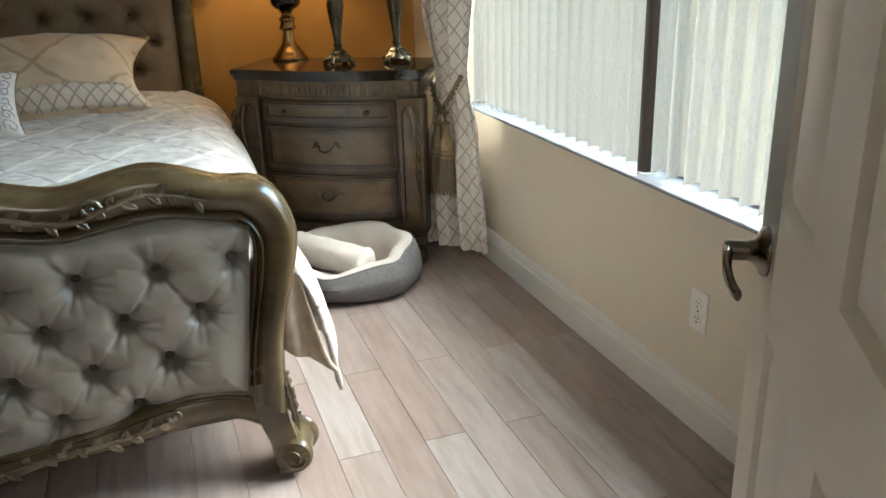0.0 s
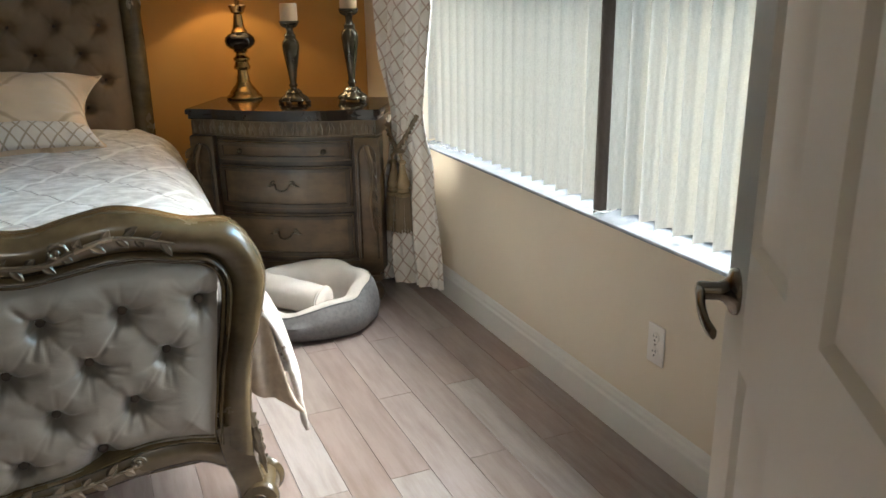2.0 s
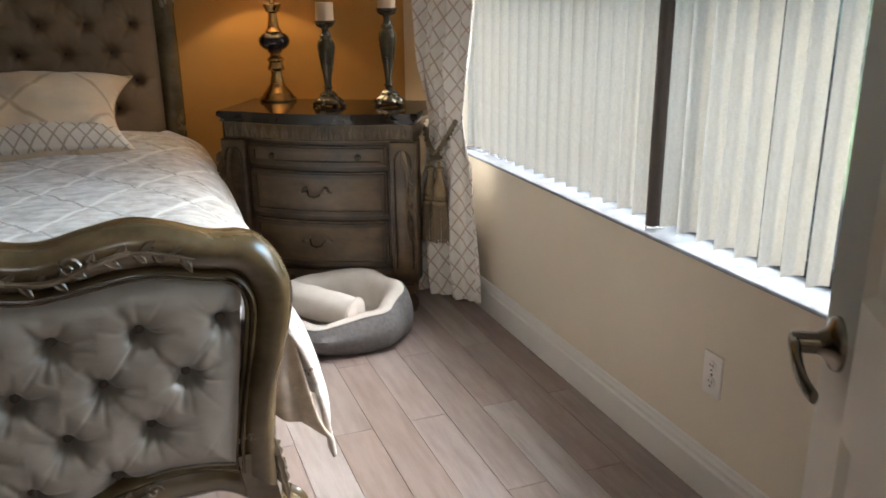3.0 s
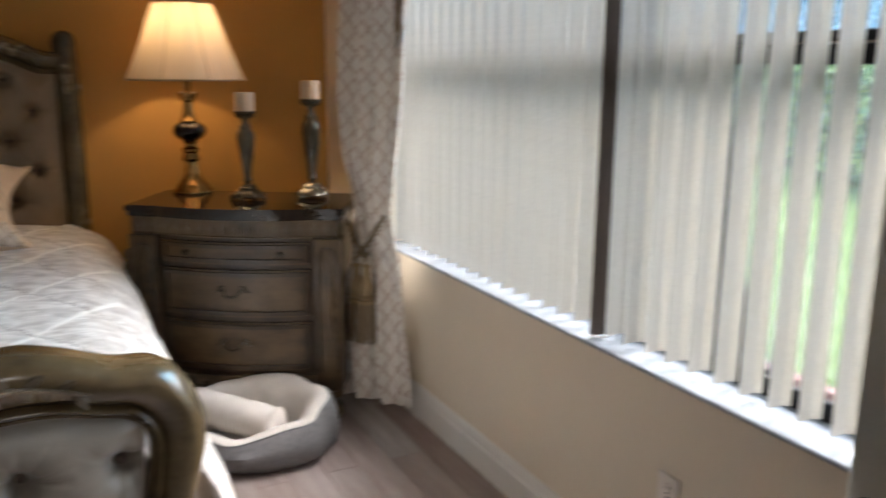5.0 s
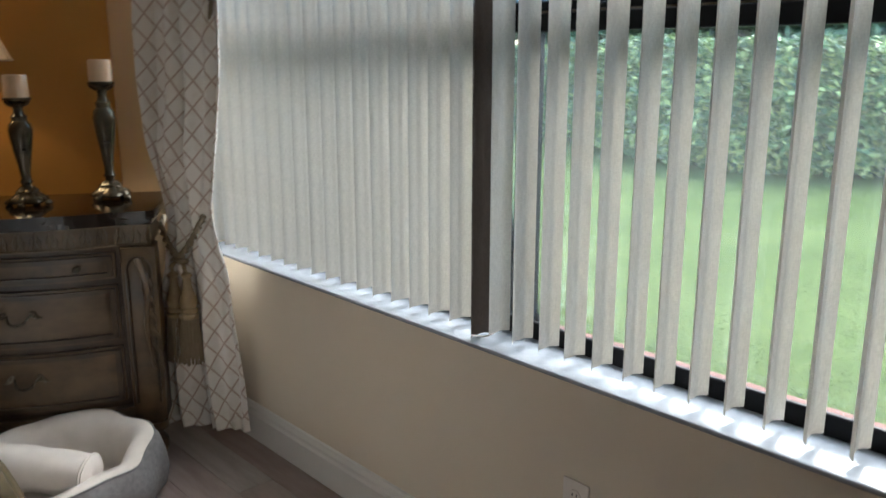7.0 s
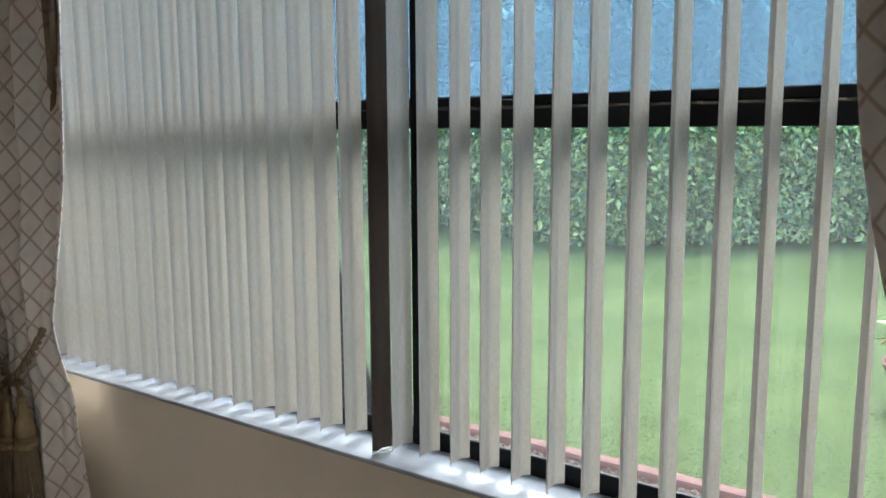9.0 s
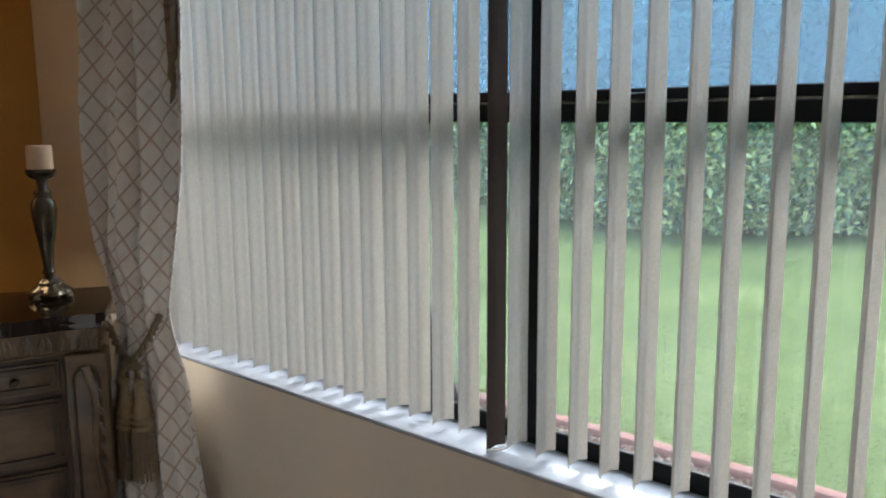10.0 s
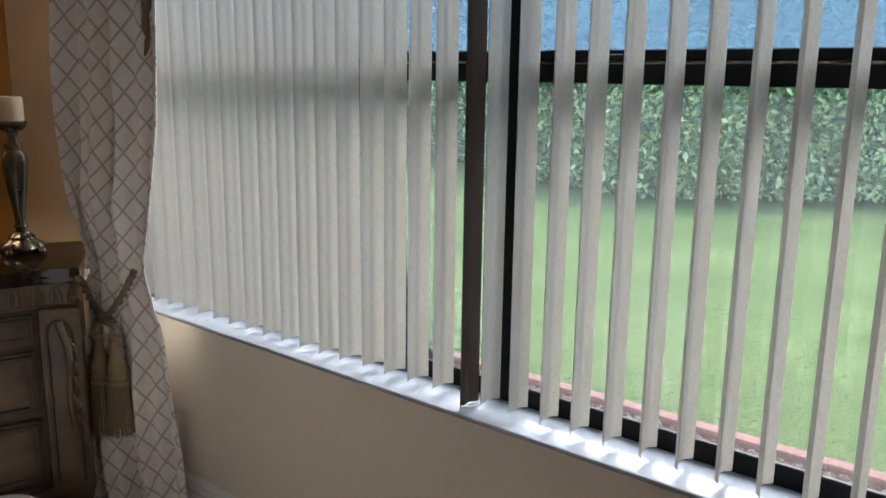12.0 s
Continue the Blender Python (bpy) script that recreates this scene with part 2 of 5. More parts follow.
M_GLASS = glass("clear_glass", (0.91, 0.94, 0.92), haze=0.012)
M_BLUEGLASS = glass("blue_film_glass", (0.46, 0.66, 0.78), haze=0.075, milky=(0.36, 0.52, 0.66))

_m = Nodes("lawn")
_v = _m.coords()
_n1, _n2, _n3 = _m.noise(_v, 0.6, 4), _m.noise(_v, 7, 5, 0.75), _m.noise(_v, 34, 4, 0.75)
_mx = _m.math("ADD", _m.math("MULTIPLY", _n1, 0.3), _m.math("ADD", _m.math("MULTIPLY", _n2, 0.35), _m.math("MULTIPLY", _n3, 0.45)))
_col = _m.ramp(_mx, [(0.43, (0.034, 0.054, 0.014)), (0.55, (0.058, 0.084, 0.024)), (0.67, (0.104, 0.128, 0.046))])
_m.bump(_m.math("ADD", _n2, _n3), 0.5, 0.01)
M_LAWN = _m.out(_col, 0.95, Specular_IOR_Level=0.03)


def leafy(name, a, b, c, gloss=0.5):
    m = Nodes(name)
    r = m.n("NewGeometry").outputs["Random Per Island"]
    col = m.ramp(r, [(0.0, a), (0.5, b), (1.0, c)])
    return m.out(col, 0.42 if gloss > 0.2 else 0.8, Specular_IOR_Level=gloss)


M_HEDGE = leafy("hedge_leaf", (0.03, 0.075, 0.026), (0.11, 0.19, 0.06), (0.50, 0.56, 0.20))
# near-black green: the shade between the hedge leaves, put into the colour
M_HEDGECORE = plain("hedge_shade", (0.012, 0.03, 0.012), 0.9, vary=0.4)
M_TREE = leafy("tree_leaf", (0.03, 0.065, 0.03), (0.06, 0.11, 0.045), (0.13, 0.19, 0.08))
M_BARK = plain("bark", (0.13, 0.10, 0.075), 0.9, vary=0.4, bump=0.8, dist=0.01)
M_CROTON = leafy("croton_leaf", (0.16, 0.26, 0.05), (0.45, 0.40, 0.10), (0.62, 0.52, 0.22))
M_TERRA = plain("pink_concrete", (0.135, 0.062, 0.05), 0.8, vary=0.18, scale=9, bump=0.4, dist=0.003)
M_PEBBLE = Nodes("pebble")
_r = M_PEBBLE.n("NewGeometry").outputs["Random Per Island"]
M_PEBBLE = M_PEBBLE.out(M_PEBBLE.ramp(_r, [(0.0, (0.05, 0.026, 0.018)), (0.4, (0.085, 0.05, 0.034)), (0.75, (0.12, 0.085, 0.06)), (1.0, (0.18, 0.15, 0.12))]), 0.9, Specular_IOR_Level=0.1)
M_SOIL = plain("sandy_soil", (0.055, 0.034, 0.024), 0.95, vary=0.3, bump=0.8, dist=0.01)
M_TERRA.node_tree.nodes["Principled BSDF"].inputs["Specular IOR Level"].default_value = 0.1
for _mt in (M_BRONZE,):
    _mt.node_tree.nodes["Principled BSDF"].inputs["Specular IOR Level"].default_value = 0.08
M_STUCCO = plain("stucco", (0.55, 0.48, 0.38), 0.9, vary=0.06, bump=0.5, dist=0.003)


# ---- mesh helpers ----
def finish(bm, name, mat, smooth=True, angle=40):
    bmesh.ops.recalc_face_normals(bm, faces=bm.faces[:])
    me = bpy.data.meshes.new(name)
    bm.to_mesh(me)
    bm.free()
    me.materials.append(mat)
    if smooth:
        me.shade_smooth()
        me.set_sharp_from_angle(angle=radians(angle))
    return me


def part(name, bm, mat, parent, label="", smooth=True, angle=40):
    ob = new(name, bm if isinstance(bm, bpy.types.Mesh) else finish(bm, name, mat, smooth, angle))
    ob.parent = parent
    return tagged(ob, label) if label else ob


def thing(name, label, category, m=None, group="", kind=""):
    ob = new(name)
    ob.empty_display_size = 0.1
    if m is not None:
        ob.matrix_world = m
    return tagged(ob, label, category, group, kind)


def setting(name, bm, mat, label, category, smooth=False):
    return tagged(new(name, finish(bm, name, mat, smooth)), label, category, kind="structure")


def box(bm, x0, x1, y0, y1, z0, z1, bevel=0.0, seg=2):
    r = bmesh.ops.create_cube(bm, size=1)
    vs = r["verts"]
    for v in vs:
        v.co = Vector(((x0 + x1) / 2 + v.co.x * (x1 - x0), (y0 + y1) / 2 + v.co.y * (y1 - y0), (z0 + z1) / 2 + v.co.z * (z1 - z0)))
    if bevel:
        es = list({e for v in vs for e in v.link_edges})
        bmesh.ops.bevel(bm, geom=es, offset=bevel, segments=seg, affect="EDGES", profile=0.5)
    return bm


def boxed(*a, **k):
    return box(bmesh.new(), *a, **k)


def spline(pts, n):
    """n + 1 points along a smooth curve through the corners given."""
    P = [Vector(p) for p in pts]
    P = [P[0] * 2 - P[1]] + P + [P[-1] * 2 - P[-2]]
    out = []
    m = len(P) - 3
    for i in range(n + 1):
        u = i / n * m
        k = min(int(u), m - 1)
        f = u - k
        a, b, c, d = P[k:k + 4]
        out.append(0.5 * ((2 * b) + (c - a) * f + (2 * a - 5 * b + 4 * c - d) * f * f + (3 * b - a - 3 * c + d) * f ** 3))
    return out


def lathe(bm, profile, seg=28, at=(0, 0, 0), squash=1.0, flute=0, depth=0.0):
    rings = []
    for r, z in profile:
        ring = []
        for i in range(seg):
            a = 2 * math.pi * i / seg
            rr = r * (1 + depth * math.cos(flute * a)) if flute else r
            ring.append(bm.verts.new((at[0] + rr * math.cos(a), at[1] + rr * squash * math.sin(a), at[2] + z)))
        rings.append(ring)
    for a, b in zip(rings, rings[1:]):
        for i in range(seg):
            j = (i + 1) % seg
            bm.faces.new((a[i], a[j], b[j], b[i]))
    for ring in (rings[0], rings[-1]):
        bm.faces.new(ring)
    return bm


def tube(bm, pts, radii, seg=8):
    if not isinstance(radii, (list, tuple)):
        radii = [radii] * len(pts)
    pts = [Vector(p) for p in pts]
    rings = []
    up = Vector((0.31, 0.17, 0.93))
    for i, (p, r) in enumerate(zip(pts, radii)):
        d = (pts[min(i + 1, len(pts) - 1)] - pts[max(i - 1, 0)]).normalized()
        if abs(d.dot(up)) > 0.97:
            up = Vector((1, 0, 0))
        s = d.cross(up).normalized()
        t = s.cross(d)
        rings.append([bm.verts.new(p + r * (math.cos(2 * math.pi * k / seg) * s + math.sin(2 * math.pi * k / seg) * t)) for k in range(seg)])
    for a, b in zip(rings, rings[1:]):
        for i in range(seg):
            j = (i + 1) % seg
            bm.faces.new((a[i], a[j], b[j], b[i]))
    bm.faces.new(rings[0])
    bm.faces.new(rings[-1])
    return bm


def grid(bm, rows, close=False):
    vs = [[bm.verts.new(p) for p in row] for row in rows]
    for a, b in zip(vs, vs[1:]):
        n = len(a)
        for i in range(n if close else n - 1):
            bm.faces.new((a[i], a[(i + 1) % n], b[(i + 1) % n], b[i]))
    return vs


def prism(bm, outline, z0, z1, bevel=0.0, seg=2):
    """A plan outline (x, y) carried up from z0 to z1."""
    lo = [bm.verts.new((x, y, z0)) for x, y in outline]
    hi = [bm.verts.new((x, y, z1)) for x, y in outline]
    n = len(outline)
    fs = [bm.faces.new(lo), bm.faces.new(hi)]
    for i in range(n):
        bm.faces.new((lo[i], lo[(i + 1) % n], hi[(i + 1) % n], hi[i]))
    if bevel:
        bmesh.ops.bevel(bm, geom=list({e for f in fs for e in f.edges}), offset=bevel, segments=seg, affect="EDGES", profile=0.5)
    return bm


def leaf_shape(bm, at, ax, ay, an, length, width, lobes=0, curl=0.3, n=8):
    """A solid carved leaf: length along ax, width along ay, standing proud along an."""
    at, ax, ay, an = Vector(at), Vector(ax).normalized(), Vector(ay).normalized(), Vector(an).normalized()
    rows = []
    for i in range(n + 1):
        u = i / n
        w = width * math.sin(math.pi * min(1, u * 0.9 + 0.08)) ** 0.8
        if lobes:
            w *= 0.78 + 0.22 * math.cos(2 * math.pi * lobes * u)
        c = at + ax * (length * u) + an * (curl * length * u * u * 0.5)
        ridge = 0.6 * width * math.sin(math.pi * min(1, u + 0.05)) + 0.001
        rows.append([c - ay * w, c - ay * w * 0.5 + an * ridge * 0.7, c + an * ridge * 0.45, c + ay * w * 0.5 + an * ridge * 0.7, c + ay * w, c - an * 0.003])
    vs = grid(bm, rows, close=True)
    bm.faces.new(vs[0])
    bm.faces.new(vs[-1])
    return bm


def vine(bm, pts, an, r=0.006, leaves=7, leaf=0.035, side=1):
    """A carved tendril with leaves set along it on both sides; an is the way out of the wood."""
    an = Vector(an)
    c = spline(pts, 40)
    tube(bm, [p + an * r * 0.6 for p in c], [r * (0.6 + 0.5 * math.sin(math.pi * i / 40)) for i in range(41)], 6)
    for k in range(leaves):
        i = int((k + 0.6) / leaves * 38) + 1
        d = (c[min(i + 1, 40)] - c[i - 1]).normalized()
        s = an.cross(d)
        sg = side if k % 2 else -side
        ax = d * 0.75 + s * sg * 0.7
        ll = leaf * (0.75 + 0.35 * ((k * 7) % 3) / 2)
        leaf_shape(bm, c[i], ax, an.cross(ax), an, ll, leaf * 0.29, 0, 0.3, 8)
    return bm


# ---- the room ----
XW, YB, XL, YD, CEIL = 2.012, 4.84, -2.6, 0.62, 2.62     # window wall, bed wall, far side wall, door wall
WY0, WY1, WZ0, WZ1 = 1.34, 4.08, 0.677, 2.28            # the window's opening
TW = 0.176                                               # thickness of the outer wall


def wall_window():
    bm = bmesh.new()
    x0, x1 = XW, XW + TW
    box(bm, x0, x1, YD - 0.12, YB + 0.15, -0.35, WZ0)
    box(bm, x0, x1, YD - 0.12, YB + 0.15, WZ1, CEIL)
    box(bm, x0, x1, YD - 0.12, WY0, WZ0, WZ1)
    box(bm, x0, x1, WY1, YB + 0.15, WZ0, WZ1)
    setting("wall_east", bm, M_WALL, "beige painted wall under and around a wide window", "wall")
    bm = boxed(x1 + 0.003, x1 + 0.03, -3.0, WY0 - 0.05, -0.35, 3.0)
    box(bm, x1 + 0.003, x1 + 0.03, WY1 + 0.05, 7.0, -0.35, 3.0)
    box(bm, x1 + 0.003, x1 + 0.03, WY0 - 0.05, WY1 + 0.05, -0.35, WZ0 - 0.05)
    box(bm, x1 + 0.003, x1 + 0.03, WY0 - 0.05, WY1 + 0.05, WZ1 + 0.05, 3.0)
    setting("wall_outside", bm, M_STUCCO, "pale stucco outer face of the house", "wall")


wall_window()
setting("wall_north", boxed(XL - 0.15, XW, YB, YB + 0.15, -0.1, CEIL), M_OCHRE, "ochre gold painted accent wall behind the bed", "wall")
setting("wall_west", boxed(XL - 0.15, XL, YD - 0.12, YB, -0.1, CEIL), M_WALL, "plain beige painted wall", "wall")
DX0, DX1, DH = 0.22, 1.04, 2.05
bm = boxed(XL, DX0, YD - 0.12, YD, -0.1, CEIL)
box(bm, DX1, XW, YD - 0.12, YD, -0.1, CEIL)
box(bm, DX0, DX1, YD - 0.12, YD, DH, CEIL)
setting("wall_south", bm, M_WALL, "beige wall with the open doorway", "wall")
bm = boxed(DX0 - 0.001, DX0 + 0.018, YD - 0.135, YD + 0.012, 0, DH)
box(bm, DX1 - 0.018, DX1 + 0.001, YD - 0.135, YD + 0.012, 0, DH)
box(bm, DX0, DX1, YD - 0.135, YD + 0.012, DH - 0.018, DH + 0.001)
setting("trim_doorway", bm, M_TRIM, "white painted door lining", "trim")
bm = boxed(XL, XL + 0.12, -2.2, YD - 0.12, -0.1, CEIL)
box(bm, XW - 0.02, XW + 0.1, -2.2, YD - 0.12, -0.1, CEIL)
box(bm, XL, XW + 0.1, -2.32, -2.2, -0.1, CEIL)
setting("wall_hall", bm, M_WALL, "plain beige hall walls behind the doorway", "wall")
setting("ceiling", boxed(XL - 0.15, XW + TW, -2.32, YB + 0.15, CEIL, CEIL + 0.12), M_CEIL, "plain white painted ceiling", "ceiling")


def baseboard(name, p, q, inward):
    """A tall moulded skirting from p to q (x, y), standing out along inward."""
    prof = [(0.0, 0.0), (0.016, 0.0), (0.016, 0.088), (0.0185, 0.093), (0.0185, 0.100), (0.013, 0.106), (0.0115, 0.114), (0.0135, 0.120), (0.008, 0.130), (0.006, 0.138), (0.0, 0.142)]
    bm = bmesh.new()
    rows = [[(e[0] + inward[0] * d, e[1] + inward[1] * d, z) for d, z in prof] for e in (p, q)]
    vs = grid(bm, rows, close=True)
    bm.faces.new(vs[0])
    bm.faces.new(vs[-1])
    setting(name, bm, M_TRIM, "tall white moulded baseboard", "baseboard")


baseboard("baseboard_east", (XW, YD), (XW, YB), (-1, 0))
baseboard("baseboard_north", (XL, YB), (XW - 0.02, YB), (0, -1))
baseboard("baseboard_west", (XL, YD), (XL, YB), (1, 0))
baseboard("baseboard_south", (DX1 + 0.02, YD), (XW - 0.02, YD), (0, 1))

# window: sill, frames and panes
XF = XW + 0.125
bm = boxed(XW - 0.019, XF, WY0 + 0.002, WY1 - 0.002, WZ0, WZ0 + 0.012, 0.005, 3)
setting("window_sill", bm, M_SILL, "white marble window sill with grey veins", "window sill", True)
window = thing("window_1", "dark bronze window of two bays with a middle rail", "window", kind="structure")
MULL = 2.56
F0, F1 = XF, XF + 0.05
sill_top = WZ0 + 0.012
RAIL0, RAIL1 = 1.452, 1.522


def bar(x0, x1, y0, y1, z0, z1, name="window_frame"):
    part(name, boxed(x0, x1, y0, y1, z0, z1, 0.003, 1), M_BRONZE, window)


bar(F0 - 0.003, F0 + 0.012, WY0, WY1, sill_top - 0.02, sill_top + 0.044)
bar(F0 + 0.012, F1, WY0, WY1, sill_top - 0.02, sill_top + 0.018)
bar(F0, F1, WY0, WY1, WZ1 - 0.05, WZ1)
bar(F0, F1, WY0, WY0 + 0.045, sill_top + 0.018, WZ1 - 0.05)
bar(F0, F1, WY1 - 0.045, WY1, sill_top + 0.018, WZ1 - 0.05)
bar(F0 - 0.004, F1 + 0.004, MULL - 0.021, MULL + 0.021, sill_top + 0.018, WZ1 - 0.05, "mullion")
for y0, y1 in ((WY0 + 0.045, MULL - 0.021), (MULL + 0.021, WY1 - 0.045)):
    bar(F0, F1, y0, y1, RAIL0, 1.494, "lower_rail")
    bar(F0 + 0.008, F1 + 0.01, y0, y1, 1.499, RAIL1, "upper_rail")
    part("sash_line", boxed(F0 - 0.001, F0 + 0.02, y0, y1, 1.4945, 1.4985), M_NICKEL, window, "thin bright aluminium edge")
    part("latch", boxed(F0 - 0.012, F0, y0 + 0.78 * (y1 - y0), y0 + 0.78 * (y1 - y0) + 0.05, 1.499, 1.512, 0.003), M_BRONZE, window)
    for z0, z1, mt, nm in ((sill_top + 0.018, RAIL0, M_GLASS, "lower_pane"), (RAIL1, WZ1 - 0.05, M_BLUEGLASS, "upper_pane")):
        g = part(nm, boxed(F0 + 0.025, F0 + 0.029, y0, y1, z0, z1), mt, window, "blue tinted glass pane" if mt == M_BLUEGLASS else "", False)
        g.visible_shadow = False

# ---- vertical blind ----
SLX, SLZ0, SLZ1 = XW + 0.012, 0.708, 2.235
blind = thing("vertical_blind", "pale grey woven vertical blind with its slats turned open", "blind")
part("headrail", boxed(XW + 0.03, XW + 0.075, WY0 + 0.01, WY1 - 0.01, SLZ1 + 0.012, SLZ1 + 0.045, 0.004), M_PLASTIC, blind)


def slat_mesh(name, mat, z0, z1, width=0.075):
    bm = bmesh.new()
    front, back = [], []
    for k in range(13):
        u = k / 12
        s = 0.012 * (1 - (2 * u - 1) ** 2) - 0.0022 * math.cos(4 * math.pi * u)
        front.append((u * width, s, 0))
        back.append((u * width, s - 0.0011, 0))
    loop = front + back[::-1]
    rows = [[(x, y, z) for x, y, _ in loop] for z in (z0, z0 + 0.035, z1)]
    vs = grid(bm, rows, close=True)
    bm.faces.new(vs[0])
    bm.faces.new(vs[-1])
    return finish(bm, name, mat)


SLAT, DSLAT = slat_mesh("slat", M_SLAT, SLZ0, SLZ1), slat_mesh("dark_slat", M_DARKSLAT, 0.6935, SLZ1)
places = [2.557 - 0.0802 * i for i in range(13)] + [1.528, 1.505, 1.475, 1.445, 1.41]
places += [2.706 + 0.0816 * i for i in range(17)]
rs = random.Random(4)
for y in places:
    s = part("slat", SLAT, None, blind)
    s.matrix_basis = pose(SLX + rs.uniform(-0.002, 0.002), y, 0, rs.uniform(-0.12, 0.12), 0, (-max(3, min(9, (y - 2.62) * 20)) if y > 2.65 else -0.5) + rs.uniform(-1.1, 1.1))
s = part("dark_slat", DSLAT, None, blind, "dark brown slat where the two halves meet")
s.matrix_basis = pose(XW - 0.008, 2.603, 0, 0, 0, 3)
bm = tube(bmesh.new(), spline([(XW - 0.006, 2.60, 0.704), (XW + 0.03, 2.585, 0.697), (XW + 0.06, 2.568, 0.709)], 8), 0.0022, 6)
part("weight_clip", bm, M_PLASTIC, blind, "white plastic clip")

# ---- outlet ----
outlet = thing("wall_outlet", "white double wall outlet with a plastic cover plate", "outlet", pose(XW, 2.253, 0.374))
part("cover_plate", boxed(-0.006, 0.0, -0.037, 0.037, -0.0625, 0.0625, 0.0025), M_PLASTIC, outlet)
for dz in (0.024, -0.024):
    f = part("socket", lathe(bmesh.new(), [(0.017, 0), (0.017, 0.0022), (0.0155, 0.003)], 20), M_PLASTIC, outlet)
    f.matrix_basis = pose(-0.006, 0, dz, 0, -90, 0)
    for dy, h in ((-0.006, 0.0045), (0.006, 0.0035)):
        part("slot", boxed(-0.0095, -0.0088, dy - 0.0012, dy + 0.0012, dz - h + 0.004, dz + h + 0.004), M_SLOT, outlet, "", False)
    part("slot", boxed(-0.0095, -0.0088, -0.003, 0.003, dz - 0.012, dz - 0.007), M_SLOT, outlet, "", False)
part("screw", boxed(-0.0075, -0.006, -0.003, 0.003, -0.003, 0.003, 0.001), M_NICKEL, outlet)

# ---- door ----
DOORW, DOORT = 0.74, 0.036
door = thing("door_1", "off-white painted panel door standing open", "door", pose(1.424, 1.334, 0.012, 0, 0, 238 - 180), kind="structure")
# local: x runs from the hinge side (negative) to the free edge at 0, y out of the seen face
def door_panels():
    bm = bmesh.new()
    cols = [(-0.295, -0.115), (-0.615, -0.42)]
    rows_ = [(0.22, 0.875), (1.045, 1.93)]
    xs = sorted({0.0, -DOORW, *[c for p in cols for c in p]})
    zs = sorted({0.0, 2.02, *[c for p in rows_ for c in p]})
    for i in range(len(xs) - 1):
        for k in range(len(zs) - 1):
            x0, x1, z0, z1 = xs[i], xs[i + 1], zs[k], zs[k + 1]
            if (x0, x1) in cols and (z0, z1) in rows_:
                box(bm, x0, x1, 0.010, DOORT - 0.012, z0, z1)
                d, e = 0.016, 0.036
                for ya, sg in ((DOORT - 0.012, 1), (0.010, -1)):
                    ring = [[(x0, ya + sg * 0.012, z0), (x1, ya + sg * 0.012, z0), (x1, ya + sg * 0.012, z1), (x0, ya + sg * 0.012, z1)],
                            [(x0 + 0.012, ya + sg * 0.0015, z0 + 0.012), (x1 - 0.012, ya + sg * 0.0015, z0 + 0.012), (x1 - 0.012, ya + sg * 0.0015, z1 - 0.012), (x0 + 0.012, ya + sg * 0.0015, z1 - 0.012)],
                            [(x0 + d, ya + sg * 0.0015, z0 + d), (x1 - d, ya + sg * 0.0015, z0 + d), (x1 - d, ya + sg * 0.0015, z1 - d), (x0 + d, ya + sg * 0.0015, z1 - d)],
                            [(x0 + e, ya + sg * 0.009, z0 + e), (x1 - e, ya + sg * 0.009, z0 + e), (x1 - e, ya + sg * 0.009, z1 - e), (x0 + e, ya + sg * 0.009, z1 - e)]]
                    vs = grid(bm, ring, close=True)
                    bm.faces.new(vs[-1])
            else:
                box(bm, x0, x1, 0.0, DOORT, z0, z1)
    return bm


bm = door_panels()
bmesh.ops.remove_doubles(bm, verts=bm.verts[:], dist=0.0004)
part("door_leaf", bm, M_DOOR, door, "", True, 25)
handle = part("door_handle", lathe(bmesh.new(), [(0.034, 0), (0.034, 0.004), (0.031, 0.009), (0.022, 0.013), (0.016, 0.019), (0.0135, 0.026), (0.0135, 0.05), (0.012, 0.055)], 28), M_NICKEL, door, "satin nickel lever handle")
handle.matrix_basis = pose(-0.06, DOORT, 0.968, -90, 0, 0)
lv = spline([(0.004, 0.0, 0.05), (-0.026, 0.002, 0.054), (-0.054, 0.010, 0.056), (-0.078, 0.021, 0.052), (-0.094, 0.026, 0.046)], 20)
bm = bmesh.new()
rows = []
for i, p in enumerate(lv):
    u = i / 20
    w, h = 0.0105 + 0.002 * math.sin(3 * u) - 0.002 * u, 0.0075 - 0.003 * u
    rows.append([p + Vector((0, w * math.cos(a), h * math.sin(a))) for a in [2 * math.pi * k / 12 for k in range(12)]])
vs = grid(bm, rows, close=True)
bm.faces.new(vs[0])
bm.faces.new(vs[-1])
part("lever", bm, M_NICKEL, handle)
for z in (0.2, 1.0, 1.8):
    part("hinge", tube(bmesh.new(), [(-DOORW - 0.004, 0.0, z), (-DOORW - 0.004, 0.0, z + 0.09)], 0.006, 8), M_NICKEL, door)


# ---- bed ----
FY, HY = 2.50, 4.70
bed = thing("sleigh_bed", "carved antique gold bed with tufted satin headboard and footboard", "bed", pose(0, 0, 0))


def mirrored(pts):
    return [(-x, z) for x, z in pts[:0:-1]] + list(pts)


def rail_sweep(bm, outer, inner, section, y, n):
    """A moulded rail between two curves in the x, z plane; section gives (share of the way inwards, depth)."""
    o = spline([(x, 0, z) for x, z in outer], n)
    i = spline([(x, 0, z) for x, z in inner], n)
    rows = [[(a.x + (b.x - a.x) * w, y + d, a.z + (b.z - a.z) * w) for w, d in section] for a, b in zip(o, i)]
    vs = grid(bm, rows, close=True)
    bm.faces.new(vs[0])
    bm.faces.new(vs[-1])
    return bm


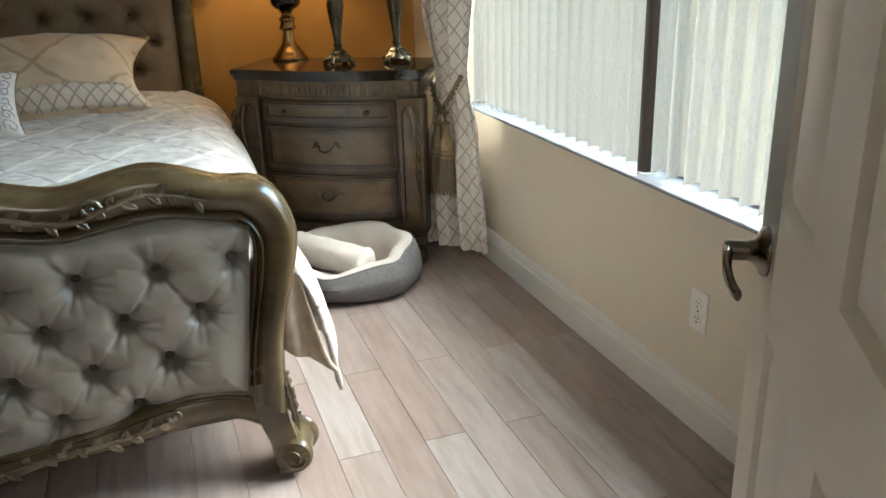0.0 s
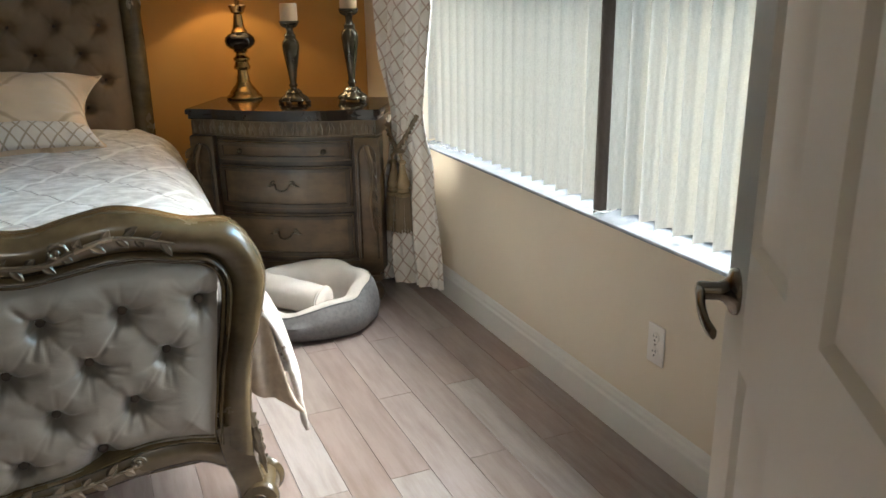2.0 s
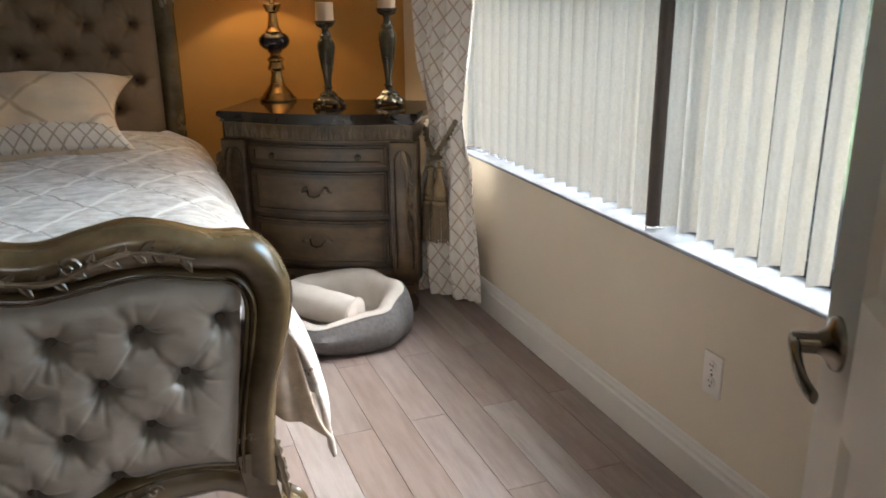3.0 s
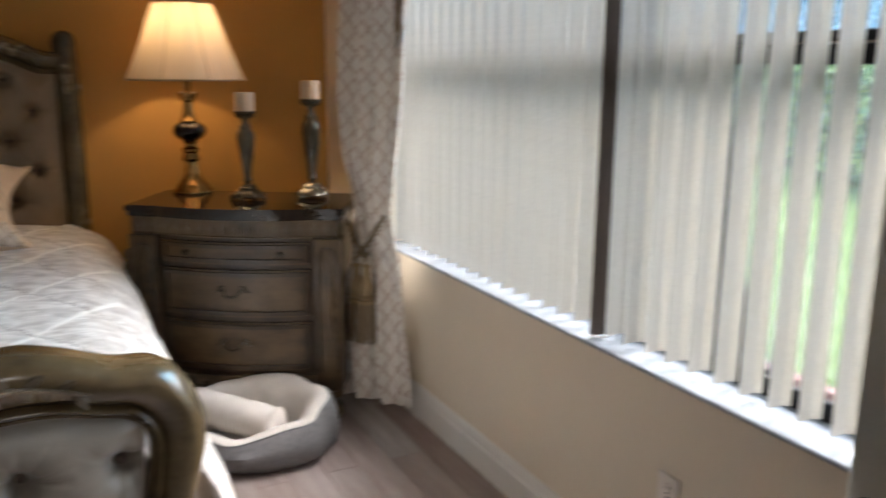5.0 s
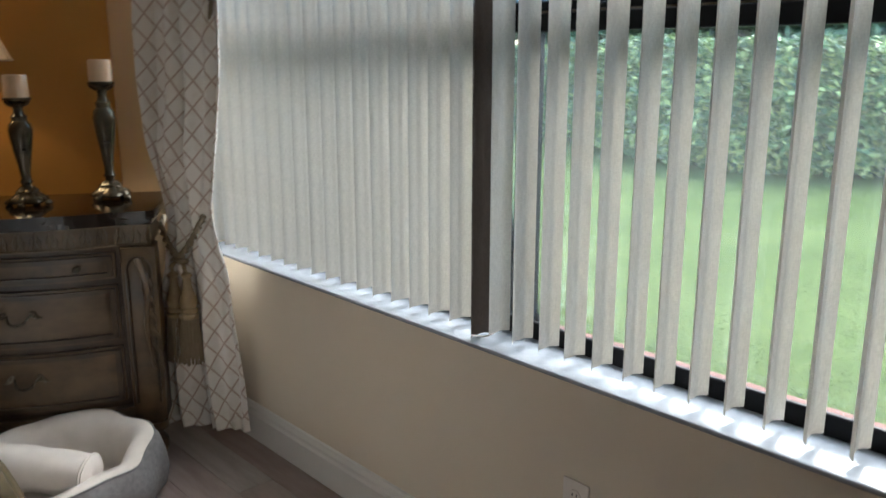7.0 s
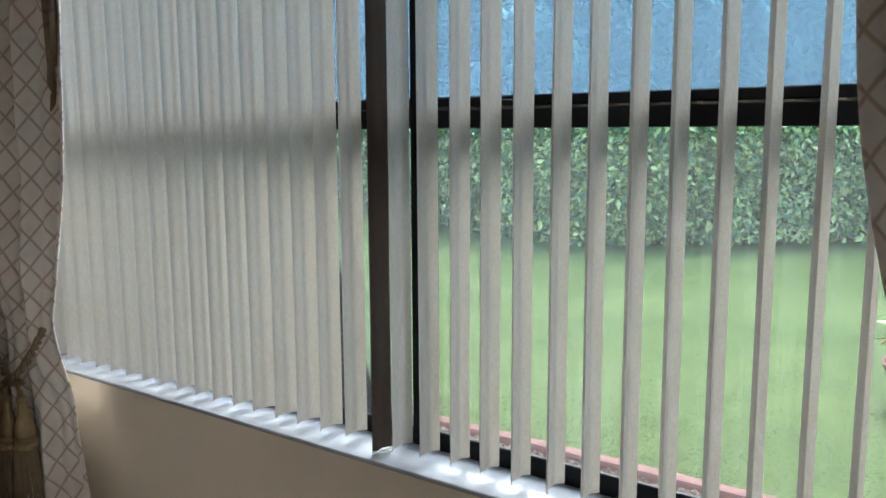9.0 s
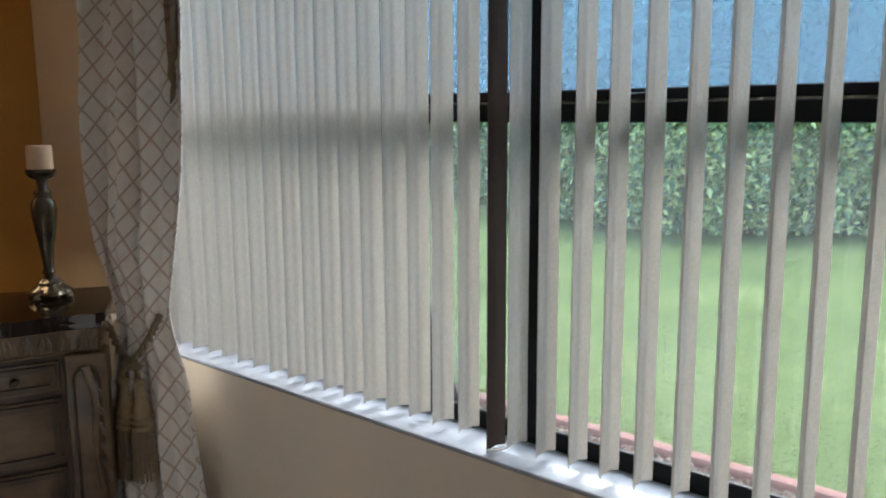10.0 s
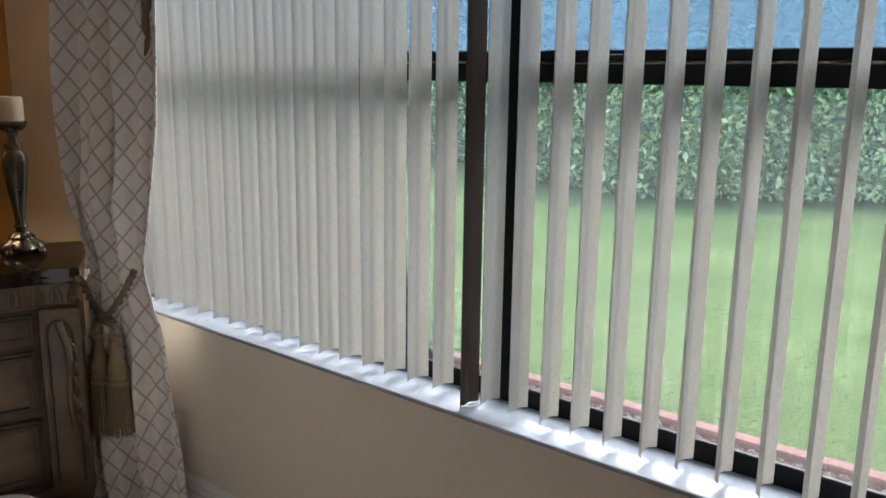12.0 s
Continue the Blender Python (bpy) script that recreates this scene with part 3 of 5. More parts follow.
def tufted(bm, half, low, high, y, buttons, px, pz, puff, nx, nz):
    """Buttoned upholstery: deep at each button, creased along the diamonds between them."""
    rows = []
    for k in range(nz + 1):
        v = k / nz
        row = []
        for i in range(nx + 1):
            u = -1 + 2 * i / nx
            h = half(v)
            x = u * h
            z = low(x) + (high(x) - low(x)) * v
            edge = min(1.0, ((1 - abs(u)) * h - 0.01) / 0.085, (z - low(x) - 0.01) / 0.08, (high(x) - z - 0.01) / 0.08)
            edge = max(0.0, edge)
            d = puff * (0.45 + 0.55 * edge * (2 - edge))
            best, near = 9.0, (0, 0)
            for bx, bz in buttons:
                q = (x - bx) ** 2 + (z - bz) ** 2
                if q < best:
                    best, near = q, (bx, bz)
            d -= puff * 0.95 * math.exp(-best / 0.00050)
            d -= puff * 0.22 * math.exp(-best / 0.0024)
            xo = x - buttons[0][0]
            a, b = xo / px + (z - buttons[0][1]) / (2 * pz), xo / px - (z - buttons[0][1]) / (2 * pz)
            for c in (a, b):
                f = abs(c - round(c)) * px
                d -= 0.05 * puff * math.exp(-(f / 0.0035) ** 2) * edge
            bx, bz = near
            rr, th = math.sqrt(best), math.atan2(z - bz, x - bx)
            pl = max(0.0, math.cos(3 * th + 1.7 * noise.noise(Vector((bx * 31, bz * 31, 0)))))
            p2 = max(0.0, math.cos(5 * th + 4 * noise.noise(Vector((bx * 17, bz * 23, 3)))))
            d -= puff * (0.2 * pl ** 14 + 0.12 * p2 ** 16) * math.exp(-(rr / 0.062) ** 2) * min(1, rr / 0.015)
            d += 0.04 * puff * noise.noise(Vector((x * 26, z * 26, y)))
            row.append((x, y - d, z))
        rows.append(row)
    grid(bm, rows)
    return bm


SECTION = [(0.22, 0.075), (0.06, 0.06), (-0.02, 0.02), (0.0, -0.035), (0.12, -0.068), (0.3, -0.078), (0.55, -0.068), (0.72, -0.05), (0.75, -0.044), (0.78, -0.057), (0.84, -0.060), (0.88, -0.05), (0.9, -0.04), (0.93, -0.048), (0.97, -0.047), (1.0, -0.035), (1.0, 0.02)]
F_OUT = [(0, 0.955), (0.14, 0.938), (0.28, 0.893), (0.38, 0.876), (0.48, 0.897), (0.57, 0.911), (0.65, 0.896), (0.745, 0.864), (0.84, 0.85), (0.897, 0.782), (0.916, 0.70), (0.893, 0.58), (0.86, 0.46), (0.85, 0.33), (0.85, 0.20)]
F_IN = [(0, 0.805), (0.13, 0.795), (0.26, 0.768), (0.36, 0.753), (0.45, 0.763), (0.55, 0.777), (0.63, 0.777), (0.70, 0.764), (0.755, 0.752), (0.788, 0.728), (0.801, 0.68), (0.788, 0.57), (0.766, 0.45), (0.748, 0.33), (0.742, 0.27)]
bm = rail_sweep(bmesh.new(), mirrored(F_OUT), mirrored(F_IN), SECTION, FY, 130)
foot = part("footboard_frame", bm, M_BED, bed, "polished antique gold serpentine frame", True, 62)
LOWSEC = [(0.0, 0.05), (-0.03, 0.0), (0.0, -0.035), (0.2, -0.05), (0.55, -0.045), (0.72, -0.035), (0.75, -0.052), (0.84, -0.056), (0.9, -0.04), (0.96, -0.048), (1.0, -0.035), (1.0, 0.03)]
B_OUT = [(0, 0.128), (0.12, 0.148), (0.26, 0.180), (0.42, 0.186), (0.58, 0.208), (0.70, 0.206), (0.775, 0.165)]
B_IN = [(0, 0.236), (0.12, 0.239), (0.28, 0.25), (0.43, 0.272), (0.56, 0.302), (0.66, 0.303), (0.742, 0.288)]
part("lower_rail", rail_sweep(bmesh.new(), mirrored(B_OUT), mirrored(B_IN), LOWSEC, FY, 90), M_BED, bed, "", True, 62)
FB = [(0.022 + x * 0.181 + (0.0905 if r % 2 else 0), 0.66 - 0.12 * r) for r in range(4) for x in range(-5, 6) if abs(0.022 + x * 0.181 + (0.0905 if r % 2 else 0)) < (0.76, 0.70, 0.6, 0.52)[r]]


def curve_z(pts):
    c = spline([(x, 0, z) for x, z in pts], 60)

    def f(x):
        x = abs(x)
        for a, b in zip(c, c[1:]):
            if a.x <= x <= b.x:
                return a.z + (b.z - a.z) * (x - a.x) / max(1e-6, b.x - a.x)
        return c[-1].z
    return f


LOW_Z, TOP_Z = curve_z(B_IN), curve_z(F_IN[:10])
bm = tufted(bmesh.new(), lambda v: 0.748 + 0.05 * v, lambda x: LOW_Z(x) - 0.012, lambda x: TOP_Z(x) + 0.014, FY - 0.02, FB, 0.181, 0.12, 0.056, 300, 140)
part("tufted_panel", bm, M_SATIN, bed, "buttoned silver beige satin panel", True, 80)
BUT = finish(lathe(bmesh.new(), [(0.0005, -0.002), (0.0115, 0.0), (0.013, 0.003), (0.010, 0.007), (0.001, 0.0085)], 12), "button", M_BUTTON)
for bx, bz in FB:
    b = part("button", BUT, None, bed)
    b.matrix_basis = pose(bx, FY - 0.017, bz, 90, 0, 0)
part("panel_back", boxed(-0.76, 0.76, FY + 0.02, FY + 0.045, 0.17, 0.80, 0.004), M_BED, bed)
# carved vines on the top rail and on the lower rail
for sx in (1, -1):
    bm = bmesh.new()
    yv = FY - 0.076
    vine(bm, [(sx * 0.03, yv + 0.004, 0.882), (sx * 0.14, yv, 0.865), (sx * 0.25, yv, 0.842), (sx * 0.33, yv, 0.822), (sx * 0.41, yv, 0.815), (sx * 0.48, yv, 0.838), (sx * 0.56, yv, 0.858), (sx * 0.63, yv + 0.002, 0.848), (sx * 0.70, yv + 0.004, 0.826)], (0, -1, 0), 0.0065, 21, 0.038, sx)
    cc = [(sx * (0.445 + 0.024 * (1 - t / 14) * math.cos(t * 0.6)), yv - 0.006, 0.842 + 0.024 * (1 - t / 14) * math.sin(t * 0.6)) for t in range(14)]
    tube(bm, cc, 0.006, 6)
    cc = [(sx * (0.24 + 0.024 * (1 - t / 14) * math.cos(2 - t * 0.6)), yv - 0.006, 0.848 + 0.024 * (1 - t / 14) * math.sin(2 - t * 0.6)) for t in range(14)]
    tube(bm, cc, 0.006, 6)
    part("carved_vine", bm, M_CARVE, foot, "silvered carved vine")
    bm = bmesh.new()
    yv = FY - 0.051
    vine(bm, [(sx * 0.02, yv, 0.18), (sx * 0.14, yv, 0.192), (sx * 0.26, yv, 0.212), (sx * 0.36, yv, 0.214), (sx * 0.45, yv, 0.226), (sx * 0.55, yv, 0.25)], (0, -1, 0), 0.006, 13, 0.042, sx)
    cc = [(sx * (0.55 + 0.02 * (1 - t / 14) * math.cos(t * 0.6)), yv - 0.004, 0.256 + 0.02 * (1 - t / 14) * math.sin(t * 0.6)) for t in range(14)]
    tube(bm, cc, 0.005, 6)
    part("carved_vine", bm, M_CARVE, foot, "silvered carved vine")
    # leg with a scrolled foot and an acanthus leaf
    bm = bmesh.new()
    lo = [(0.745, 0.30), (0.762, 0.19), (0.79, 0.10), (0.80, 0.012)]
    hi = [(0.841, 0.32), (0.846, 0.20), (0.862, 0.11), (0.875, 0.02)]
    rail_sweep(bm, [(sx * x, z) for x, z in hi], [(sx * x, z) for x, z in lo], [(0.0, 0.06), (-0.05, 0.03), (-0.05, -0.03), (0.05, -0.055), (0.5, -0.06), (0.95, -0.055), (1.02, -0.03), (1.02, 0.03), (1.0, 0.06)], FY, 20)
    leg = part("leg", bm, M_BED, bed)
    bm = lathe(bmesh.new(), [(0.03, -0.072), (0.036, -0.068), (0.046, -0.066), (0.052, -0.058), (0.052, -0.04), (0.045, -0.034), (0.048, 0.0), (0.052, 0.04), (0.06, 0.046), (0.064, 0.056), (0.06, 0.066), (0.05, 0.07)], 30)
    f = part("scroll_foot", bm, M_BED, bed, "scrolled gold foot")
    f.matrix_basis = pose(sx * 0.858, FY - 0.005, 0.0655, -90, 0, sx * -14)
    bm = bmesh.new()
    cc = [(0.034 * (1 - t / 26) * math.cos(t * 0.5), 0.034 * (1 - t / 26) * math.sin(t * 0.5), -0.073) for t in range(22)]
    tube(bm, cc, 0.0045, 6)
    part("scroll_line", bm, M_BED, f)
    bm = bmesh.new()
    for k in range(6):
        leaf_shape(bm, (sx * (0.836 + 0.004 * k), FY - 0.058, 0.315 - 0.026 * k), (sx * 0.85, 0.1, 0.55), (-sx * 0.5, 0.1, 0.85), (sx * 0.3, -0.95, 0), 0.024, 0.010, 0, 0.0, 6)
    leaf_shape(bm, (sx * 0.838, FY - 0.056, 0.345), (sx * 0.14, -0.04, -1), (1, 0, 0), (sx * 0.3, -1, 0), 0.20, 0.018, 5, 0.05, 16)
    part("acanthus_leaf", bm, M_CARVE, leg, "silvered acanthus leaf")
    part("side_rail", boxed(sx * 0.80 - 0.02, sx * 0.80 + 0.02, FY + 0.05, HY, 0.17, 0.36, 0.006), M_BED, bed)

# headboard
H_OUT = [(0, 1.80), (0.14, 1.70), (0.26, 1.635), (0.36, 1.60), (0.50, 1.575), (0.62, 1.54), (0.72, 1.495), (0.80, 1.49)]
H_IN = [(0, 1.62), (0.13, 1.575), (0.25, 1.525), (0.35, 1.495), (0.49, 1.475), (0.60, 1.445), (0.69, 1.405), (0.755, 1.40)]
HSEC = [(0.0, 0.05), (-0.04, 0.0), (0.0, -0.03), (0.2, -0.055), (0.5, -0.05), (0.7, -0.03), (0.78, -0.045), (0.9, -0.03), (1.0, -0.025), (1.0, 0.04)]
head = part("headboard_frame", rail_sweep(bmesh.new(), mirrored(H_OUT), mirrored(H_IN), HSEC, HY, 90), M_BED, bed)
HB = [(x * 0.19 + (0.095 if r % 2 else 0), 1.375 - 0.125 * r + (0.11 if r < 0 else 0)) for r in range(-1, 5) for x in range(-5, 5) if abs(x * 0.19 + (0.095 if r % 2 else 0)) < (0.3 if r < 0 else 0.72)]
HB = sorted(HB, key=lambda b: abs(b[1] - 1.375))
bm = tufted(bmesh.new(), lambda v: 0.765, lambda x: 0.35, curve_z(H_IN), HY - 0.005, HB, 0.19, 0.125, 0.05, 190, 150)
part("tufted_panel", bm, M_SATIN_B, bed, "buttoned bronze satin panel", True, 80)
for bx, bz in HB:
    b = part("button", BUT, None, bed)
    b.matrix_basis = pose(bx, HY + 0.007, bz, 90, 0, 0)
part("panel_back", boxed(-0.78, 0.78, HY + 0.02, HY + 0.05, 0.2, 1.42), M_BED, bed)
for sx in (1, -1):
    bm = lathe(bmesh.new(), [(0.05, 0.0), (0.05, 0.2), (0.045, 0.25), (0.047, 0.7), (0.05, 1.1), (0.046, 1.3), (0.052, 1.33), (0.05, 1.38), (0.048, 1.50), (0.05, 1.535), (0.042, 1.56), (0.024, 1.575), (0.002, 1.58)], 24, (sx * 0.81, HY, 0))
    post = part("post", bm, M_BED, bed)
    bm = bmesh.new()
    leaf_shape(bm, (sx * 0.81, HY - 0.045, 1.50), (0, -0.02, -1), (1, 0, 0), (0, -1, 0), 0.22, 0.022, 4, 0.02, 14)
    part("acanthus_leaf", bm, M_CARVE, post)
    bm = bmesh.new()
    yv = HY - 0.055
    vine(bm, [(sx * 0.14, yv, 1.635), (sx * 0.26, yv, 1.585), (sx * 0.36, yv, 1.55), (sx * 0.50, yv, 1.528), (sx * 0.62, yv, 1.495), (sx * 0.72, yv, 1.455)], (0, -1, 0), 0.0065, 21, 0.038, sx)
    part("carved_vine", bm, M_CARVE, head)
bm = bmesh.new()
for k in range(-4, 5):
    leaf_shape(bm, (0.012 * k, HY - 0.055, 1.60), (0.22 * k, 0, 1), (1, 0, -0.22 * k), (0, -1, 0), 0.19 - 0.012 * abs(k), 0.02, 3, 0.25, 12)
part("crest", bm, M_CARVE, head, "silvered carved shell crest")

# mattress and bedspread, pillows
mat_ob = tagged(new("mattress", finish(boxed(-0.76, 0.76, FY + 0.09, HY - 0.06, 0.32, 0.70, 0.05, 3), "mattress", M_FLEECE)), "thick mattress hidden under the bedspread", "mattress")


def bedspread():
    bm = bmesh.new()
    uvl = bm.loops.layers.uv.new("UVMap")
    rows, uv = [], {}
    ny = 70
    prof = [(0.0, 0.0), (0.3, 0.0), (0.55, -0.003), (0.70, -0.012), (0.79, -0.028), (0.86, -0.065), (0.917, -0.13), (0.957, -0.23), (0.982, -0.34), (0.996, -0.42), (1.0, -0.46)]
    c = spline([(x, 0, z) for x, z in prof], 40)
    full = [Vector((-p.x, 0, p.z)) for p in c[:0:-1]] + c
    ln = [0.0]
    for a, b in zip(full, full[1:]):
        ln.append(ln[-1] + (b - a).length)
    for j in range(ny + 1):
        v = j / ny
        y = FY + 0.075 + (HY - 0.03 - FY - 0.075) * v
        t0 = 0.728 + 0.035 * math.sin(min(1, v * 1.2) * 1.5) + 0.02 * math.exp(-((v - 0.95) / 0.2) ** 2)
        tuck = 0.10 * math.exp(-(v / 0.035) ** 2)
        row = []
        for i, p in enumerate(full):
            side = max(0.0, (abs(p.x) - 0.83) / 0.13)
            flare = 0.03 * side * math.exp(-(v / 0.05) ** 2) * 1.3
            fold = side * 0.022 * math.sin(y * 21 + 1.3 * math.sin(y * 5))
            x = p.x + math.copysign(flare + fold, p.x)
            z = t0 + p.z - tuck * (1 - min(1, side)) - side * (0.02 * math.sin(y * 9) + 0.075 * math.exp(-(v / 0.04) ** 2) * max(0, side))
            z += 0.008 * noise.noise(Vector((p.x * 5, y * 5, 1))) + 0.006 * noise.noise(Vector((p.x * 14, y * 14, 4)))
            # quilting: raised between the stitched diamonds
            s = ln[i] - ln[-1] / 2
            for q in (0.79 * s + 0.61 * y + 0.09, 0.82 * s - 0.57 * y + 0.05):
                f = abs(q / 0.25 - round(q / 0.25)) * 0.25
                z -= 0.007 * math.exp(-(f / 0.016) ** 2)
            row.append(Vector((x, y, z)))
        rows.append(row)
    vs = grid(bm, rows)
    for j, r in enumerate(vs):
        for i, w in enumerate(r):
            uv[w] = (ln[i] - ln[-1] / 2, rows[j][i].y)
    for f in bm.faces:
        for lp in f.loops:
            lp[uvl].uv = uv[lp.vert]
    th = thing("bedspread", "quilted silver cream damask bedspread hanging over the bed", "bedspread")
    ob = part("cover", bm, M_SPREAD, th, "", True, 80)
    ob.modifiers.new("thick", "SOLIDIFY").thickness = 0.012
    # the corners that hang in a point beside the footboard
    for sx in (1, -1):
        bm = bmesh.new()
        uvl = bm.loops.layers.uv.new("UVMap")
        rows = []
        for k in range(25):
            v = k / 24
            outer = spline([(0.86, 0, 0.68), (0.925, 0, 0.56), (0.955, 0, 0.42), (0.985, 0, 0.29), (1.015, 0, 0.235)], 24)[k]
            inner = spline([(0.80, 0, 0.68), (0.82, 0, 0.56), (0.835, 0, 0.44), (0.845, 0, 0.345), (0.85, 0, 0.34)], 24)[k]
            row = []
            for i in range(17):
                u = i / 16
                p = inner.lerp(outer, u)
                row.append((sx * p.x, FY + 0.085 + 0.022 * math.sin(u * 9 + v * 2) * v + 0.05 * (1 - u) * v, p.z - 0.012 * math.sin(u * math.pi) * v))
            rows.append(row)
        grid(bm, rows)
        for f in bm.faces:
            for lp in f.loops:
                lp[uvl].uv = (lp.vert.co.x, lp.vert.co.z)
        ob = part("corner_fold", bm, M_LINING, th, "tan damask lining turned outwards", True, 80)
        ob.modifiers.new("thick", "SOLIDIFY").thickness = 0.01


bedspread()


def pillow(name, m, w, h, t, mat, label, band=None, ear=0.07, seed=1, waist=0.07, crown=-0.09):
    th = thing(name, label, "pillow", m)
    bm = bmesh.new()
    uvl = bm.loops.layers.uv.new("UVMap")
    n = 36

    def skin(u, v, sg):
        x = u * w / 2 * (1 - waist * (1 - abs(v) ** 2) + ear * abs(u * v) ** 3)
        y = v * h / 2 * (1 + crown * (1 - abs(u) ** 2) + ear * abs(u * v) ** 3)
        k = max(0, (1 - u ** 4) * (1 - v ** 4)) ** 0.55
        z = sg * t / 2 * k + 0.022 * noise.noise(Vector((u * 3, v * 2, seed))) * k + 0.008 * noise.noise(Vector((u * 8 + v * 5, v * 9, seed + sg)))
        return x, y, z
    for sg in (1, -1):
        rows = []
        for j in range(n + 1):
            v = -1 + 2 * j / n
            row = []
            for i in range(n + 1):
                u = -1 + 2 * i / n
                row.append(skin(u, v, sg))
            rows.append(row)
        grid(bm, rows)
    bmesh.ops.remove_doubles(bm, verts=bm.verts[:], dist=0.0015)
    for f in bm.faces:
        for lp in f.loops:
            lp[uvl].uv = (lp.vert.co.x, lp.vert.co.y)
    part("cover", bm, mat, th, "", True, 80)
    loop = [(math.copysign(1, 1), 0)]
    c = []
    for k in range(160):
        a = k / 160 * 4
        q, f = int(a), a - int(a)
        u, v = ((-1 + 2 * f, -1), (1, -1 + 2 * f), (1 - 2 * f, 1), (-1, 1 - 2 * f))[q]
        c.append((u * w / 2 * (1 - waist * (1 - v * v) + ear * abs(u * v) ** 3), v * h / 2 * (1 + crown * (1 - u * u) + ear * abs(u * v) ** 3), 0))
    part("piping", tube(bmesh.new(), c + c[:1], 0.004, 6), M_GOLDCORD if band is None else mat, th)
    if band is not None:
        bm = bmesh.new()
        uvl = bm.loops.layers.uv.new("UVMap")
        rows = []
        for j in range(9):
            pts = [skin(-0.93 + 1.86 * i / 40, -0.94 + 0.37 * j / 8, 1) for i in range(41)]
            rows.append([(x, y - 0.004, z + 0.012) for x, y, z in pts])
        grid(bm, rows)
        for f in bm.faces:
            for lp in f.loops:
                lp[uvl].uv = (lp.vert.co.x, lp.vert.co.y)
        ob = part("trellis_band", bm, band, th, "band of woven trellis")
        ob.modifiers.new("thick", "SOLIDIFY").thickness = 0.006
    else:
        # scrolls couched in dark thread round the border and across the middle
        bm = bmesh.new()

        def scroll(cu, cv, r, turn, hand):
            pts = []
            for q in range(22):
                a, rr = turn + hand * q * 0.36, r * (1 - q / 26)
                x, y, z = skin(max(-0.97, min(0.97, cu + rr * math.cos(a))), max(-0.97, min(0.97, cv + rr * 1.3 * math.sin(a))), 1)
                pts.append((x, y, z + 0.001))
            tube(bm, pts, 0.0014, 5)
        for k in range(7):
            u = -0.84 + 0.28 * k
            for v in (-0.78, 0.78):
                scroll(u, v, 0.13, 0.6 * k, 1 if k % 2 else -1)
        for k in range(5):
            for u in (-0.82, 0.82):
                scroll(u, -0.5 + 0.25 * k, 0.12, 1.1 * k, -1 if k % 2 else 1)
        for u, v, r, a, hd in ((-0.3, 0.1, 0.3, 0.5, 1), (0.32, 0.1, 0.3, 2.6, -1), (-0.1, -0.3, 0.22, 4.0, -1), (0.15, -0.34, 0.2, 5.2, 1), (0.0, 0.38, 0.2, 1.6, 1), (-0.45, -0.4, 0.16, 3, 1), (0.48, -0.4, 0.16, 0, -1)):
            scroll(u, v, r, a, hd)
        part("embroidery", bm, M_TAUPECORD, th, "dark taupe scrolled embroidery")
    return th


pillow("pillow_sham", pose(0.20, 4.35, 0.880, 42, 0, 3), 0.80, 0.40, 0.29, M_SHAM, "large peach satin sham with trellis band against the headboard", M_BAND, 0.13, 3, 0.13, 0.12)
pillow("pillow_sham", pose(-0.62, 4.36, 0.880, 42, 0, -2), 0.80, 0.40, 0.29, M_SHAM, "large peach satin sham with trellis band against the headboard", M_BAND, 0.13, 8, 0.13, 0.12)
pillow("cushion", pose(-0.065, 3.97, 0.855, 46, 0, 4), 0.40, 0.30, 0.12, M_WHITEP, "small white cushion with scrolled grey embroidery on the bed", None, 0.05, 5)


# ---- nightstand ----
NW, ND, NH = 0.88, 0.42, 0.895
stand = thing("nightstand", "carved antique silver nightstand with a dark marble top", "nightstand", pose(0.962, 4.275, 0, 0, 0, -31.5))


def bow(x, amount=0.055):
    u = (x - NW / 2) / (NW / 2 - 0.11)
    return -amount * max(0.0, 1 - u * u) if abs(u) < 1 else 0.0


def bow_outline(grow, amount=0.055, x0=0.0, x1=NW, back=ND):
    f = [(x0 + (x1 - x0) * i / 36, 0) for i in range(37)]
    f = [(x, bow(x, amount) - grow) for x, _ in f]
    f[0] = (x0 - grow, -grow * 0.3)
    f[-1] = (x1 + grow, -grow * 0.3)
    return f + [(x1 + grow, back), (x0 - grow, back)]


body = part("body", prism(bmesh.new(), bow_outline(-0.03), 0.13, 0.775), M_STAND_SHADE, stand)
bm = prism(bmesh.new(), bow_outline(0.004, 0.06), 0.868, NH, 0.008, 3)
prism(bm, bow_outline(-0.008, 0.06), 0.848, 0.868, 0.005)
part("marble_top", bm, M_MARBLE, stand, "dark brown marble top with a moulded edge", False)
bm = prism(bmesh.new(), bow_outline(-0.018), 0.775, 0.848, 0.004)
frieze = part("frieze", bm, M_STAND, stand)
bm = bmesh.new()
for i in range(34):
    x = 0.03 + i * (NW - 0.06) / 33
    leaf_shape(bm, (x, bow(x) + 0.018, 0.783), (0.12 if i % 2 else -0.12, 0, 1), (1, 0, 0), (0, -1, 0), 0.056, 0.0115, 2, 0.12, 6)
tube(bm, [(0.02 + i * (NW - 0.04) / 40, bow(0.02 + i * (NW - 0.04) / 40) + 0.018, 0.779) for i in range(41)], 0.005, 6)
tube(bm, [(0.02 + i * (NW - 0.04) / 40, bow(0.02 + i * (NW - 0.04) / 40) + 0.018, 0.845) for i in range(41)], 0.004, 6)
part("carved_band", bm, M_STAND_L, frieze, "carved leaf band")


